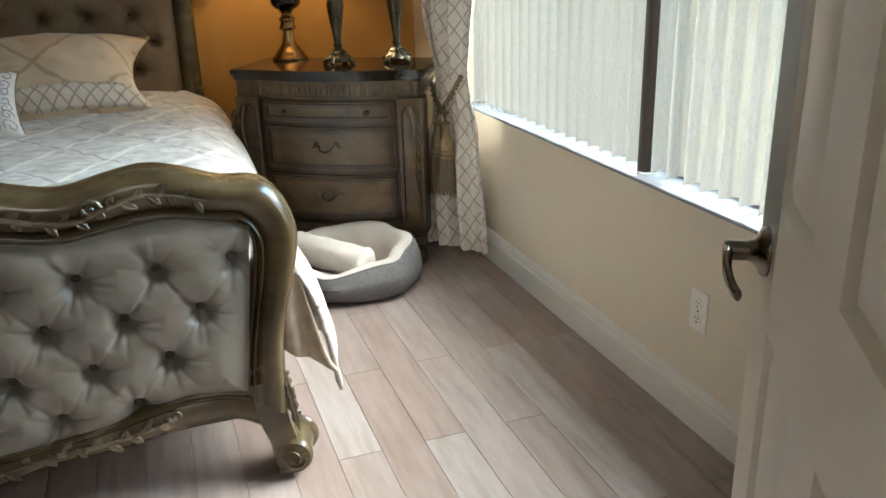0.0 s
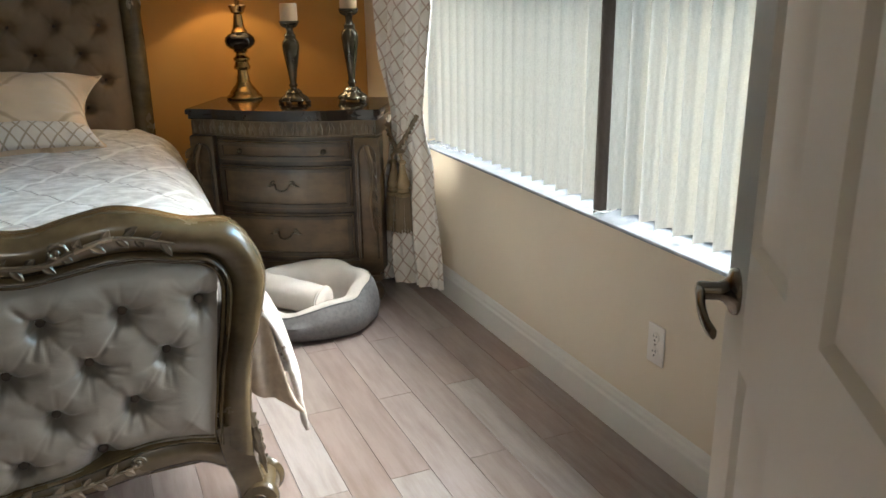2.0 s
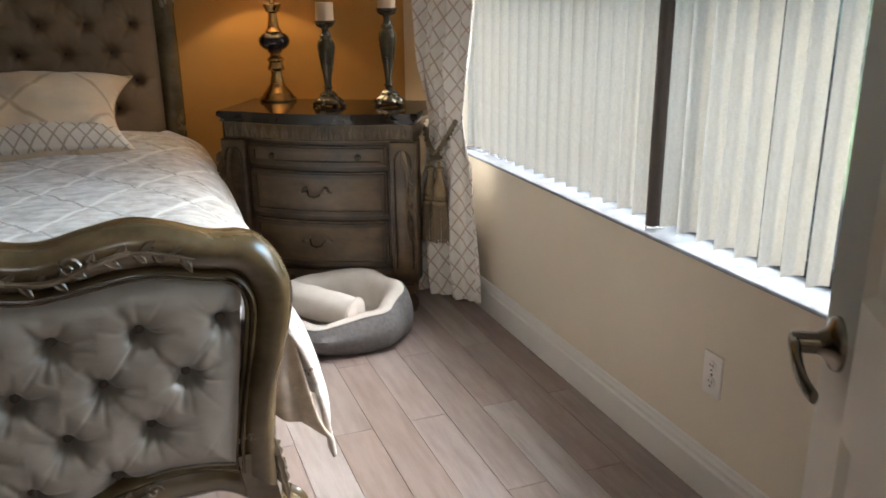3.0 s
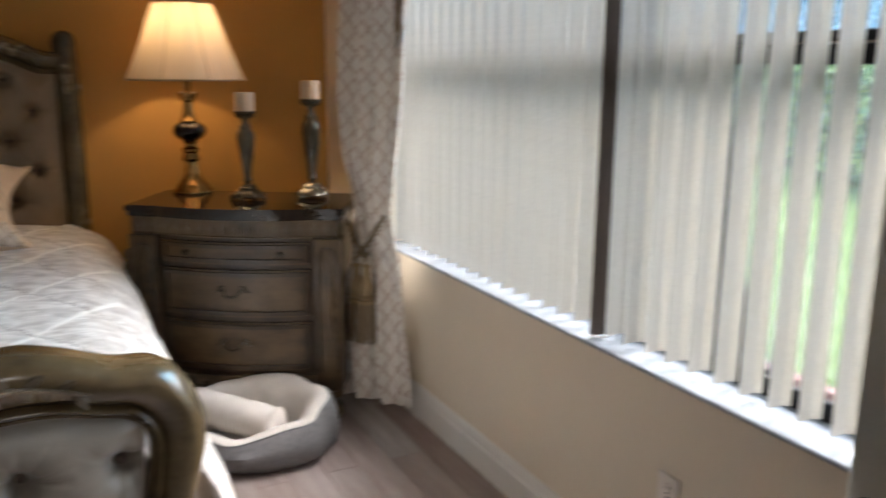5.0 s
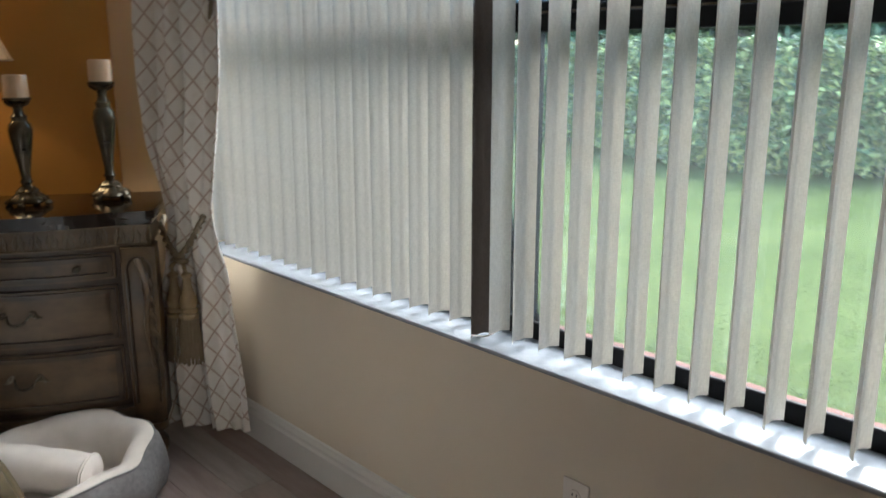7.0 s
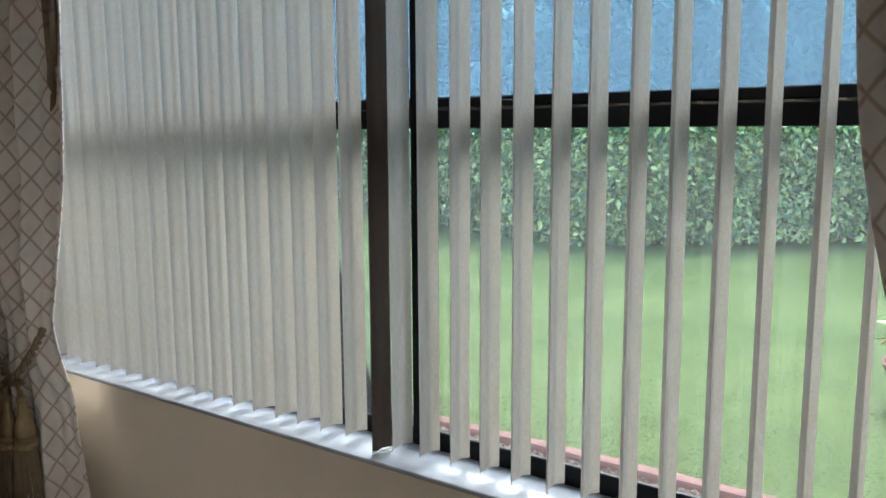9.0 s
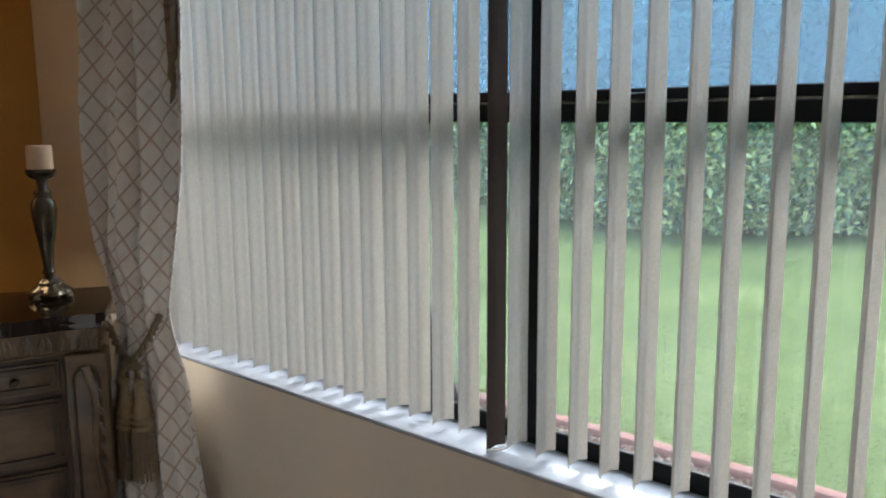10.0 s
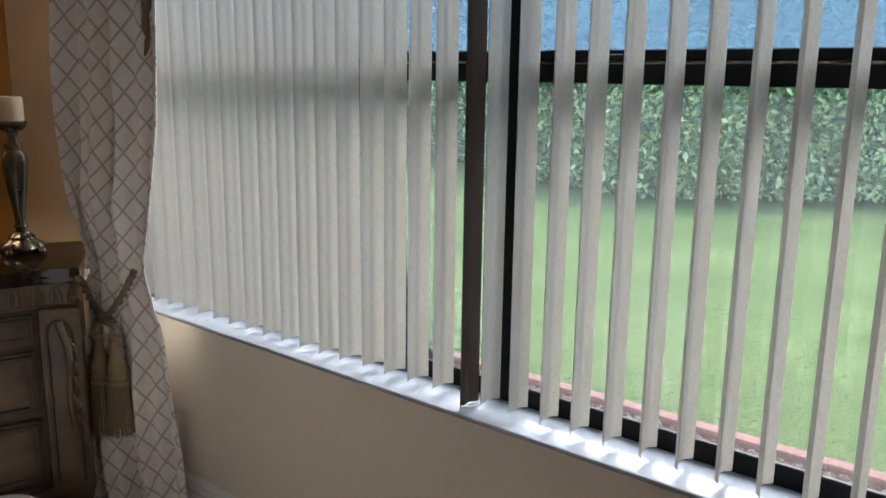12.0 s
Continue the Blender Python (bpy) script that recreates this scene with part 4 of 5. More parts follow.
def bow_panel(bm, x0, x1, z0, z1, proud, thick=0.02, bevel=0.006):
    n = 24
    f = [(x0 + (x1 - x0) * i / n, bow(x0 + (x1 - x0) * i / n) + 0.03 - proud) for i in range(n + 1)]
    return prism(bm, f + [(x, y + thick) for x, y in f[::-1]], z0, z1, bevel)


DX = (0.135, NW - 0.135)
for z0, z1, small in ((0.668, 0.758, True), (0.452, 0.645, False), (0.225, 0.428, False)):
    d = part("drawer", bow_panel(bmesh.new(), DX[0], DX[1], z0, z1, 0.016), M_STAND, stand)
    bm = bmesh.new()
    for a, b, c, e in ((DX[0] + 0.008, DX[1] - 0.008, z0 + 0.008, z0 + 0.024), (DX[0] + 0.008, DX[1] - 0.008, z1 - 0.024, z1 - 0.008)):
        bow_panel(bm, a, b, c, e, 0.027, 0.014, 0.005)
    for a, b in ((DX[0] + 0.008, DX[0] + 0.026), (DX[1] - 0.026, DX[1] - 0.008)):
        bow_panel(bm, a, b, z0 + 0.02, z1 - 0.02, 0.027, 0.014, 0.005)
    part("moulding", bm, M_STAND_SHADE, d)
    if small:
        for x in (0.25, NW - 0.25):
            k = part("knob", lathe(bmesh.new(), [(0.013, 0), (0.012, 0.003), (0.006, 0.006), (0.006, 0.014), (0.012, 0.019), (0.011, 0.025), (0.004, 0.028)], 16), M_PEWTER, d, "round pewter knob")
            k.matrix_basis = pose(x, bow(x) + 0.018, (z0 + z1) / 2, 90, 0, 0)
    else:
        zc, yc = (z0 + z1) / 2 + 0.012, bow(NW / 2) + 0.012
        bm = bmesh.new()
        for sx in (1, -1):
            cc = spline([(NW / 2 + sx * 0.0, yc - 0.034, zc - 0.018), (NW / 2 + sx * 0.021, yc - 0.028, zc - 0.012), (NW / 2 + sx * 0.031, yc - 0.015, zc + 0.002), (NW / 2 + sx * 0.035, yc, zc + 0.006)], 16)
            tube(bm, cc, [0.0042 - 0.00005 * i for i in range(17)], 8)
            cc = [(NW / 2 + sx * (0.045 + 0.013 * (1 - t / 13) * math.cos(2.4 - t * 0.62)), yc - 0.005, zc + 0.009 + 0.013 * (1 - t / 13) * math.sin(2.4 - t * 0.62)) for t in range(12)]
            tube(bm, cc, 0.0042, 6)
            leaf_shape(bm, (NW / 2 + sx * 0.04, yc - 0.002, zc + 0.004), (sx * 1, 0, -0.2), (0.2, 0, 1), (0, -1, 0), 0.036, 0.007, 2, 0.1, 8)
        lathe(bm, [(0.002, 0), (0.008, 0.002), (0.006, 0.008)], 10, (NW / 2, yc - 0.034, zc - 0.02))
        part("drawer_pull", bm, M_CARVE, d, "scrolled pewter drawer pull")
for x0, x1 in ((0.005, 0.118), (NW - 0.118, NW - 0.005)):
    xm = (x0 + x1) / 2
    p = part("pilaster", boxed(x0, x1, -0.008, 0.10, 0.15, 0.775, 0.008), M_STAND, stand)
    bm = bmesh.new()
    # arched moulding with an acanthus scroll inside it
    arch = [(xm - 0.038, -0.012, 0.22)] + [(xm + 0.038 * math.cos(math.pi - math.pi * t / 12), -0.012, 0.69 + 0.05 * math.sin(math.pi * t / 12)) for t in range(13)] + [(xm + 0.038, -0.012, 0.22)]
    tube(bm, arch, 0.0055, 6)
    part("arched_moulding", bm, M_STAND_SHADE, p)
    bm = bmesh.new()
    s = -1 if xm < NW / 2 else 1
    for k in range(6):
        z = 0.70 - 0.062 * k
        leaf_shape(bm, (xm + s * (0.006 + 0.003 * k), -0.010 - 0.002 * (5 - k), z), (s * 0.5, 0, -0.87), (0.87, 0, s * 0.5), (s * 0.5, -0.85, 0), 0.075, 0.015, 3, 0.03, 10)
        if s < 0:
            leaf_shape(bm, (xm + s * 0.044, 0.0, 0.715 - 0.045 * k), (s * 0.6, -0.1, -0.75), (s * 0.75, 0, 0.6), (s * 0.4, -0.9, 0), 0.055, 0.021, 0, 0.1, 8)
    tube(bm, spline([(xm, -0.02, 0.74), (xm + s * 0.022, -0.026, 0.64), (xm + s * 0.014, -0.02, 0.5), (xm + s * 0.022, -0.016, 0.38), (xm + s * 0.034, -0.02, 0.345)], 24), [0.012 - 0.0003 * i for i in range(25)], 8)
    part("acanthus_scroll", bm, M_STAND, p, "rubbed silver acanthus scroll")
    for yy in (0.02, ND - 0.06):
        bm = lathe(bmesh.new(), [(0.03, 0.0), (0.042, 0.01), (0.05, 0.035), (0.046, 0.065), (0.03, 0.085), (0.028, 0.095), (0.05, 0.105), (0.05, 0.135)], 22, (xm, yy + 0.015, 0))
        part("bun_foot", bm, M_STAND, stand)
bm = bow_panel(bmesh.new(), 0.02, NW - 0.02, 0.135, 0.205, 0.034, 0.05, 0.008)
base = part("base_moulding", bm, M_STAND, stand)
f = [(0.12 + (NW - 0.24) * i / 40) for i in range(41)]
bm = bmesh.new()
rows = [[(x, bow(x) + 0.004, 0.14) for x in f], [(x, bow(x) + 0.004, 0.105 - 0.035 * math.cos((x - NW / 2) * 2 * math.pi / 0.62) * 0.8) for x in f], [(x, bow(x) + 0.03, 0.105 - 0.028 * math.cos((x - NW / 2) * 2 * math.pi / 0.62)) for x in f], [(x, bow(x) + 0.03, 0.14) for x in f]]
vs = grid(bm, rows + rows[:1])
bmesh.ops.remove_doubles(bm, verts=bm.verts[:], dist=0.0003)
apron = part("apron", bm, M_STAND, stand)
bm = bmesh.new()
for sx in (1, -1):
    vine(bm, [(NW / 2, bow(NW / 2) - 0.006, 0.13), (NW / 2 + sx * 0.08, bow(NW / 2 + 0.08) - 0.006, 0.152), (NW / 2 + sx * 0.17, bow(NW / 2 + 0.17) - 0.004, 0.16), (NW / 2 + sx * 0.27, bow(NW / 2 + 0.27) - 0.002, 0.165)], (0, -1, 0), 0.006, 8, 0.045, sx)
    leaf_shape(bm, (NW / 2, bow(NW / 2) - 0.004, 0.175), (sx * 0.8, 0, -0.5), (0.5, 0, 0.8), (0, -1, 0), 0.08, 0.018, 3, 0.2, 10)
part("carved_vine", bm, M_CARVE, apron, "silvered carved leaves")


# ---- lamp and candles on the nightstand ----
lamp = thing("table_lamp", "lit brass table lamp with a pleated cream shade", "lamp", pose(LAMP[0], LAMP[1], NH))
part("base", lathe(bmesh.new(), [(0.083, 0), (0.085, 0.008), (0.083, 0.014), (0.07, 0.022), (0.066, 0.034), (0.058, 0.042), (0.046, 0.058), (0.036, 0.07), (0.034, 0.078), (0.03, 0.082)], 36), M_BRASS, lamp)
part("stem", lathe(bmesh.new(), [(0.03, 0.08), (0.03, 0.10), (0.024, 0.115), (0.024, 0.135), (0.037, 0.14), (0.04, 0.15), (0.034, 0.16), (0.03, 0.175), (0.038, 0.182), (0.038, 0.192), (0.026, 0.2), (0.022, 0.213), (0.034, 0.222), (0.03, 0.23)], 32), M_BRASS, lamp)
part("ball", lathe(bmesh.new(), [(0.03, 0.228), (0.05, 0.236), (0.066, 0.252), (0.071, 0.27), (0.066, 0.287), (0.05, 0.302), (0.032, 0.309)], 36), M_BLACKGLASS, lamp, "glossy black ball")
part("neck", lathe(bmesh.new(), [(0.036, 0.306), (0.038, 0.314), (0.028, 0.325), (0.024, 0.345), (0.021, 0.37), (0.019, 0.392), (0.03, 0.40), (0.032, 0.41), (0.04, 0.424), (0.041, 0.432), (0.03, 0.436), (0.012, 0.437), (0.012, 0.50), (0.016, 0.505), (0.016, 0.56)], 32), M_BRASS, lamp)
part("bulb", lathe(bmesh.new(), [(0.012, 0.56), (0.014, 0.58), (0.026, 0.62), (0.03, 0.645), (0.022, 0.668), (0.004, 0.678)], 20), M_WAX, lamp)
bulb_top = lamp.children[-1]
bulb_top.visible_shadow = False
bm = bmesh.new()
N, SH0, SH1 = 96, 0.487, 0.80
rows = []
for z, r in ((SH0, 0.243), (SH0 + 0.08, 0.207), (SH0 + 0.16, 0.175), (SH0 + 0.24, 0.147), (SH1, 0.12)):
    rows.append([((r + 0.0035 * math.cos(8 * 2 * math.pi * i / N) + 0.0022 * math.cos(32 * 2 * math.pi * i / N)) * math.cos(2 * math.pi * i / N), (r + 0.0035 * math.cos(8 * 2 * math.pi * i / N) + 0.0022 * math.cos(32 * 2 * math.pi * i / N)) * math.sin(2 * math.pi * i / N), z) for i in range(N)])
grid(bm, rows, close=True)
shade = part("shade", bm, M_SHADE, lamp, "pleated cream silk shade", True, 80)
for z, r in ((SH0, 0.245), (SH1, 0.121)):
    part("rim", tube(bmesh.new(), [(r * math.cos(a), r * math.sin(a), z) for a in [2 * math.pi * i / 48 for i in range(49)]], 0.004, 6), M_GOLDCORD, shade)
for k in range(8):
    a = 2 * math.pi * k / 8 + 0.2
    part("rib", tube(bmesh.new(), [((r + 0.004) * math.cos(a), (r + 0.004) * math.sin(a), z) for z, r in ((SH0, 0.243), (SH0 + 0.08, 0.207), (SH0 + 0.16, 0.175), (SH0 + 0.24, 0.147), (SH1, 0.12))], 0.002, 6), M_GOLDCORD, shade)
for k in range(3):
    a = 2 * math.pi * k / 3
    part("spider_arm", tube(bmesh.new(), [(0.012 * math.cos(a), 0.012 * math.sin(a), 0.735), (0.119 * math.cos(a), 0.119 * math.sin(a), SH1 - 0.003)], 0.0018, 6), M_BRASS, lamp)
part("harp", tube(bmesh.new(), spline([(0.014, 0, 0.55), (0.055, 0, 0.62), (0.04, 0, 0.71), (0, 0, 0.735), (-0.04, 0, 0.71), (-0.055, 0, 0.62), (-0.014, 0, 0.55)], 30), 0.0018, 6), M_BRASS, lamp)


def candlestick(x, y, stick, candle, turn):
    th = thing("candlestick", "carved pewter candlestick with a short ivory pillar candle", "candlestick", pose(x, y, NH, 0, 0, turn), "candlesticks on the nightstand")
    s = stick / 0.40
    bm = lathe(bmesh.new(), [(0.058, 0.012), (0.063, 0.018), (0.059, 0.026), (0.05, 0.034), (0.038, 0.042), (0.034, 0.048), (0.036, 0.052), (0.028, 0.058), (0.022, 0.066)], 32, flute=4, depth=0.12)
    b = part("base", bm, M_PEWTER, th)
    for k in range(4):
        a = math.pi / 4 + k * math.pi / 2
        bm = bmesh.new()
        d = Vector((math.cos(a), math.sin(a), 0))
        lathe(bm, [(0.004, 0), (0.012, 0.002), (0.014, 0.01), (0.009, 0.018), (0.003, 0.021)], 12, d * 0.066)
        leaf_shape(bm, d * 0.062 + Vector((0, 0, 0.018)), -d + Vector((0, 0, 0.55)), d.cross(Vector((0, 0, 1))), d + Vector((0, 0, 0.8)), 0.045, 0.014, 2, 0.2, 8)
        part("claw", bm, M_PEWTER, th)
    prof = [(0.017, 0.06), (0.015, 0.075), (0.021, 0.085), (0.015, 0.095), (0.017, 0.12), (0.022, 0.16), (0.029, 0.2), (0.036, 0.25), (0.039, 0.28), (0.035, 0.302), (0.024, 0.316), (0.026, 0.332), (0.018, 0.34), (0.015, 0.355), (0.018, 0.372), (0.03, 0.383), (0.042, 0.39), (0.045, 0.394), (0.045, 0.4), (0.04, 0.402)]
    bm = lathe(bmesh.new(), [(r, 0.06 + (z - 0.06) * (stick - 0.06) / 0.34) for r, z in prof], 32)
    st = part("stem", bm, M_PEWTER, th)
    bm = bmesh.new()
    for k in range(6):
        a = k * math.pi / 3
        d = Vector((math.cos(a), math.sin(a), 0))
        z0 = 0.06 + (0.30 - 0.06) * (stick - 0.06) / 0.34
        leaf_shape(bm, d * 0.035 + Vector((0, 0, z0)), Vector((-d.x * 0.14, -d.y * 0.14, -1)), d.cross(Vector((0, 0, 1))), d, 0.15 * s, 0.012, 3, -0.04, 12)
        leaf_shape(bm, d * 0.018 + Vector((0, 0, stick - 0.03)), Vector((d.x * 0.9, d.y * 0.9, 0.8)), d.cross(Vector((0, 0, 1))), d - Vector((0, 0, 0.6)), 0.03, 0.011, 0, 0.2, 6)
    part("carved_leaves", bm, M_PEWTER, st)
    bm = lathe(bmesh.new(), [(0.038, 0), (0.0385, 0.006), (0.038, candle - 0.006), (0.036, candle - 0.001), (0.031, candle), (0.026, candle - 0.004), (0.004, candle - 0.006)], 28, (0, 0, stick + 0.001))
    c = part("candle", bm, M_WAX, th, "ivory pillar candle")
    part("wick", tube(bmesh.new(), [(0, 0, stick + candle - 0.006), (0.001, 0, stick + candle + 0.004)], 0.0012, 6), M_SLOT, c)


candlestick(1.44, 4.20, 0.365, 0.075, 8)
candlestick(1.70, 4.14, 0.413, 0.075, -14)


# ---- curtains ----
# height; then x, y of the edge by the wall and of the edge by the glass; fold depth
EDGES = [(2.31, 1.865, 3.99, 1.92, 3.55, 0.046), (1.72, 1.862, 4.01, 1.92, 3.595, 0.046), (1.42, 1.86, 4.045, 1.92, 3.62, 0.044),
         (1.12, 1.852, 4.035, 1.92, 3.688, 0.038), (0.98, 1.85, 4.01, 1.915, 3.737, 0.026), (0.87, 1.848, 3.985, 1.91, 3.775, 0.018),
         (0.76, 1.842, 3.985, 1.918, 3.745, 0.013), (0.66, 1.832, 4.0, 1.93, 3.725, 0.014), (0.50, 1.815, 4.025, 1.945, 3.712, 0.028),
         (0.30, 1.80, 4.035, 1.96, 3.695, 0.036), (0.16, 1.797, 4.01, 1.97, 3.69, 0.036), (0.065, 1.80, 3.985, 1.977, 3.694, 0.036)]


def curtain(label, place, seed):
    """A curtain gathered by its tie; place turns the plan of the far curtain into this one's."""
    bm = bmesh.new()
    uvl = bm.loops.layers.uv.new("UVMap")
    lines = [spline([(e[0], e[k], e[k + 1]) for e in EDGES], 110) for k in (1, 3)]
    deep = spline([(e[5], 0, 0) for e in EDGES], 110)
    rows, uvs, n = [], [], 90
    for a, b, d in zip(lines[0], lines[1], deep):
        z = a.x
        tie = math.exp(-((z - 0.74) / 0.13) ** 2)
        p, q = Vector((a.y, a.z)), Vector((b.y, b.z))
        nrm = Vector((q.y - p.y, p.x - q.x)).normalized()
        row = []
        for i in range(n + 1):
            u = i / n
            # broad smooth fold beside the glass, tighter ones towards the wall
            w = u ** 0.8
            ph = 2 * math.pi * (3.1 * w + 0.10 * math.sin(2.1 * z + seed) + 0.05 * math.sin(5 * z + 9 * u))
            f = math.sin(ph) * (1.0 - 0.45 * u) + 0.3 * math.sin(2.6 * ph + 1.3 + z)
            out = d.x * (0.9 + f * min(1.0, (1 - u) / 0.12)) + 0.018 * math.sin(math.pi * u) * tie + 0.03 * math.sin(math.pi * u) ** 2 * math.exp(-((z - 1.05) / 0.16) ** 2)
            out += 0.010 * noise.noise(Vector((u * 6, z * 5, seed))) * (1 + 2 * tie)
            c = p.lerp(q, u) + nrm * out
            row.append((c.x, place(c.y), z + 0.006 * math.sin(ph) * (z < 0.12)))
        rows.append(row)
        acc = [0.0]
        for g, h in zip(row, row[1:]):
            acc.append(acc[-1] + math.dist(g, h))
        uvs.append([(v - acc[-1] * 0.8, z + 0.25 * (v - acc[-1] * 0.8) * tie) for v in acc])
    vs = grid(bm, rows)
    cloth_uv = {w: uvs[k][i] for k, r in enumerate(vs) for i, w in enumerate(r)}
    for f in bm.faces:
        for lp in f.loops:
            lp[uvl].uv = cloth_uv[lp.vert]
    th = thing("curtain", label, "curtain")
    part("cloth", bm, M_CURTAIN, th, "", True, 80).modifiers.new("thick", "SOLIDIFY").thickness = 0.004
    tie = thing("curtain_tieback", "twisted gold and taupe cord tieback with two tassels", "tieback")
    bm = bmesh.new()
    ring = spline([(1.892, 3.81, 0.858), (1.868, 3.795, 0.835), (1.846, 3.805, 0.79), (1.815, 3.845, 0.722), (1.808, 3.885, 0.716), (1.805, 3.95, 0.765), (1.822, 4.005, 0.82), (1.90, 4.035, 0.85)], 70)
    for ph in (0, math.pi):
        tube(bm, [Vector((p.x, place(p.y), p.z)) + 0.0065 * Vector((math.cos(i * 0.9 + ph), 0.3 * math.sin(i * 0.9 + ph), math.sin(i * 0.9 + ph))) for i, p in enumerate(ring)], 0.0075, 7)
    part("cord", bm, M_TAUPECORD, tie)
    kx, ky = 1.812, place(3.865)
    bm = bmesh.new()
    for k in range(5):
        lathe(bm, [(0.017, -0.006), (0.024, 0.0), (0.017, 0.006)], 14, (kx + 0.002, ky + (k - 2) * 0.012, 0.697 + 0.003 * (k % 2)), flute=0)
    part("knot", bm, M_TAUPECORD, tie)
    for dx, dy, dzz in ((0.010, -0.036, 0.0), (-0.006, 0.036, -0.008)):
        at = (kx - 0.004 + dx, ky + dy, 0.0)
        head = [(0.006, 0.662), (0.017, 0.656), (0.020, 0.648), (0.014, 0.641), (0.015, 0.615), (0.022, 0.588), (0.030, 0.562), (0.032, 0.545), (0.026, 0.533), (0.031, 0.528), (0.032, 0.519), (0.026, 0.514), (0.034, 0.508), (0.035, 0.498), (0.028, 0.492)]
        t = part("tassel", lathe(bmesh.new(), head, 24, (at[0], at[1], dzz), flute=12, depth=0.03), M_GOLDCORD, tie, "gold silk tassel head")
        for off in (-0.009, 0.009):
            part("hanger", tube(bmesh.new(), [(kx, ky + dy * 0.4, 0.70), (at[0] - 0.006, at[1] + off, 0.678 + dzz), (at[0], at[1] + off * 0.5, 0.658 + dzz)], 0.0048, 6), M_GOLDCORD, t)
        bm = bmesh.new()
        rt = random.Random(int(dy * 1000) + seed)
        for k in range(60):
            a = 2 * math.pi * k / 60 + rt.uniform(-0.05, 0.05)
            r0, r1 = 0.031 + rt.uniform(-0.003, 0.001), 0.041 + rt.uniform(-0.008, 0.002)
            tube(bm, [(at[0] + r0 * math.cos(a), at[1] + r0 * math.sin(a), 0.498 + dzz), (at[0] + (r0 + 0.005) * math.cos(a), at[1] + (r0 + 0.005) * math.sin(a), 0.43 + dzz), (at[0] + r1 * math.cos(a), at[1] + r1 * math.sin(a), 0.333 + dzz + rt.uniform(-0.006, 0.004))], 0.0024, 5)
        part("fringe", bm, M_TAUPECORD, t, "taupe silk fringe")


curtain("cream satin curtain with a taupe trellis, tied back beside the nightstand", lambda y: y, 2)
curtain("shaded cream satin trellis curtain tied back by the door", lambda y: 5.212 - y, 5)


def swag_tail(y0, y1, x, z1, name="swag_tail"):
    """The fringed end of a scarf valance, cut on a slant."""
    bm = bmesh.new()
    uvl = bm.loops.layers.uv.new("UVMap")
    rows = []
    for k in range(21):
        v = k / 20
        row = []
        for i in range(25):
            u = i / 24
            zb = z1 + 0.13 * abs(2 * u - 1) ** 1.0 * 0 + 0.22 * u
            row.append((x + 0.03 * math.sin(u * 4 * math.pi) * (0.4 + 0.6 * (1 - v)), y0 + (y1 - y0) * u, 2.36 + (zb - 2.36) * v))
        rows.append(row)
    grid(bm, rows)
    for f in bm.faces:
        for lp in f.loops:
            lp[uvl].uv = (lp.vert.co.y * 1.6, lp.vert.co.z)
    th = thing(name, "fringed brown end of a scarf valance over the curtain", "valance")
    c = part("cloth", bm, M_VALANCE, th, "", True, 80)
    c.modifiers.new("thick", "SOLIDIFY").thickness = 0.004
    bm = bmesh.new()
    for i in range(60):
        u = i / 59
        zb = z1 + 0.22 * u
        xx = x + 0.03 * math.sin(u * 4 * math.pi) * 0.4
        tube(bm, [(xx, y0 + (y1 - y0) * u, zb + 0.004), (xx - 0.004, y0 + (y1 - y0) * u + 0.002, zb - 0.045)], 0.0025, 4)
    part("fringe", bm, M_TAUPECORD, th)


M_VALANCE = lattice("brown_damask", (0.20, 0.13, 0.09), (0.27, 0.19, 0.13), (0.15, 0.10, 0.07), 0.13, 0.006, 0.45, 0.6)
swag_tail(4.27, 4.14, 1.93, 1.63)
swag_tail(3.64, 3.595, 1.872, 1.55)
swag_tail(1.60, 1.70, 1.86, 1.78)
rod = thing("curtain_rod", "bronze curtain rod with turned ends above the window", "curtain rod")
part("pole", tube(bmesh.new(), [(1.93, 1.0, 2.33), (1.93, 4.3, 2.33)], 0.016, 14), M_BRASS, rod)
for y, s in ((1.0, -1), (4.3, 1)):
    f = part("finial", lathe(bmesh.new(), [(0.012, 0), (0.022, 0.01), (0.016, 0.02), (0.03, 0.045), (0.024, 0.07), (0.004, 0.085)], 20), M_BRASS, rod)
    f.matrix_basis = pose(1.93, y, 2.33, -90 * s, 0, 0)
for y in (1.15, 2.6, 4.2):
    part("bracket", boxed(1.93, XW, y - 0.01, y + 0.01, 2.315, 2.345, 0.003), M_BRASS, rod)


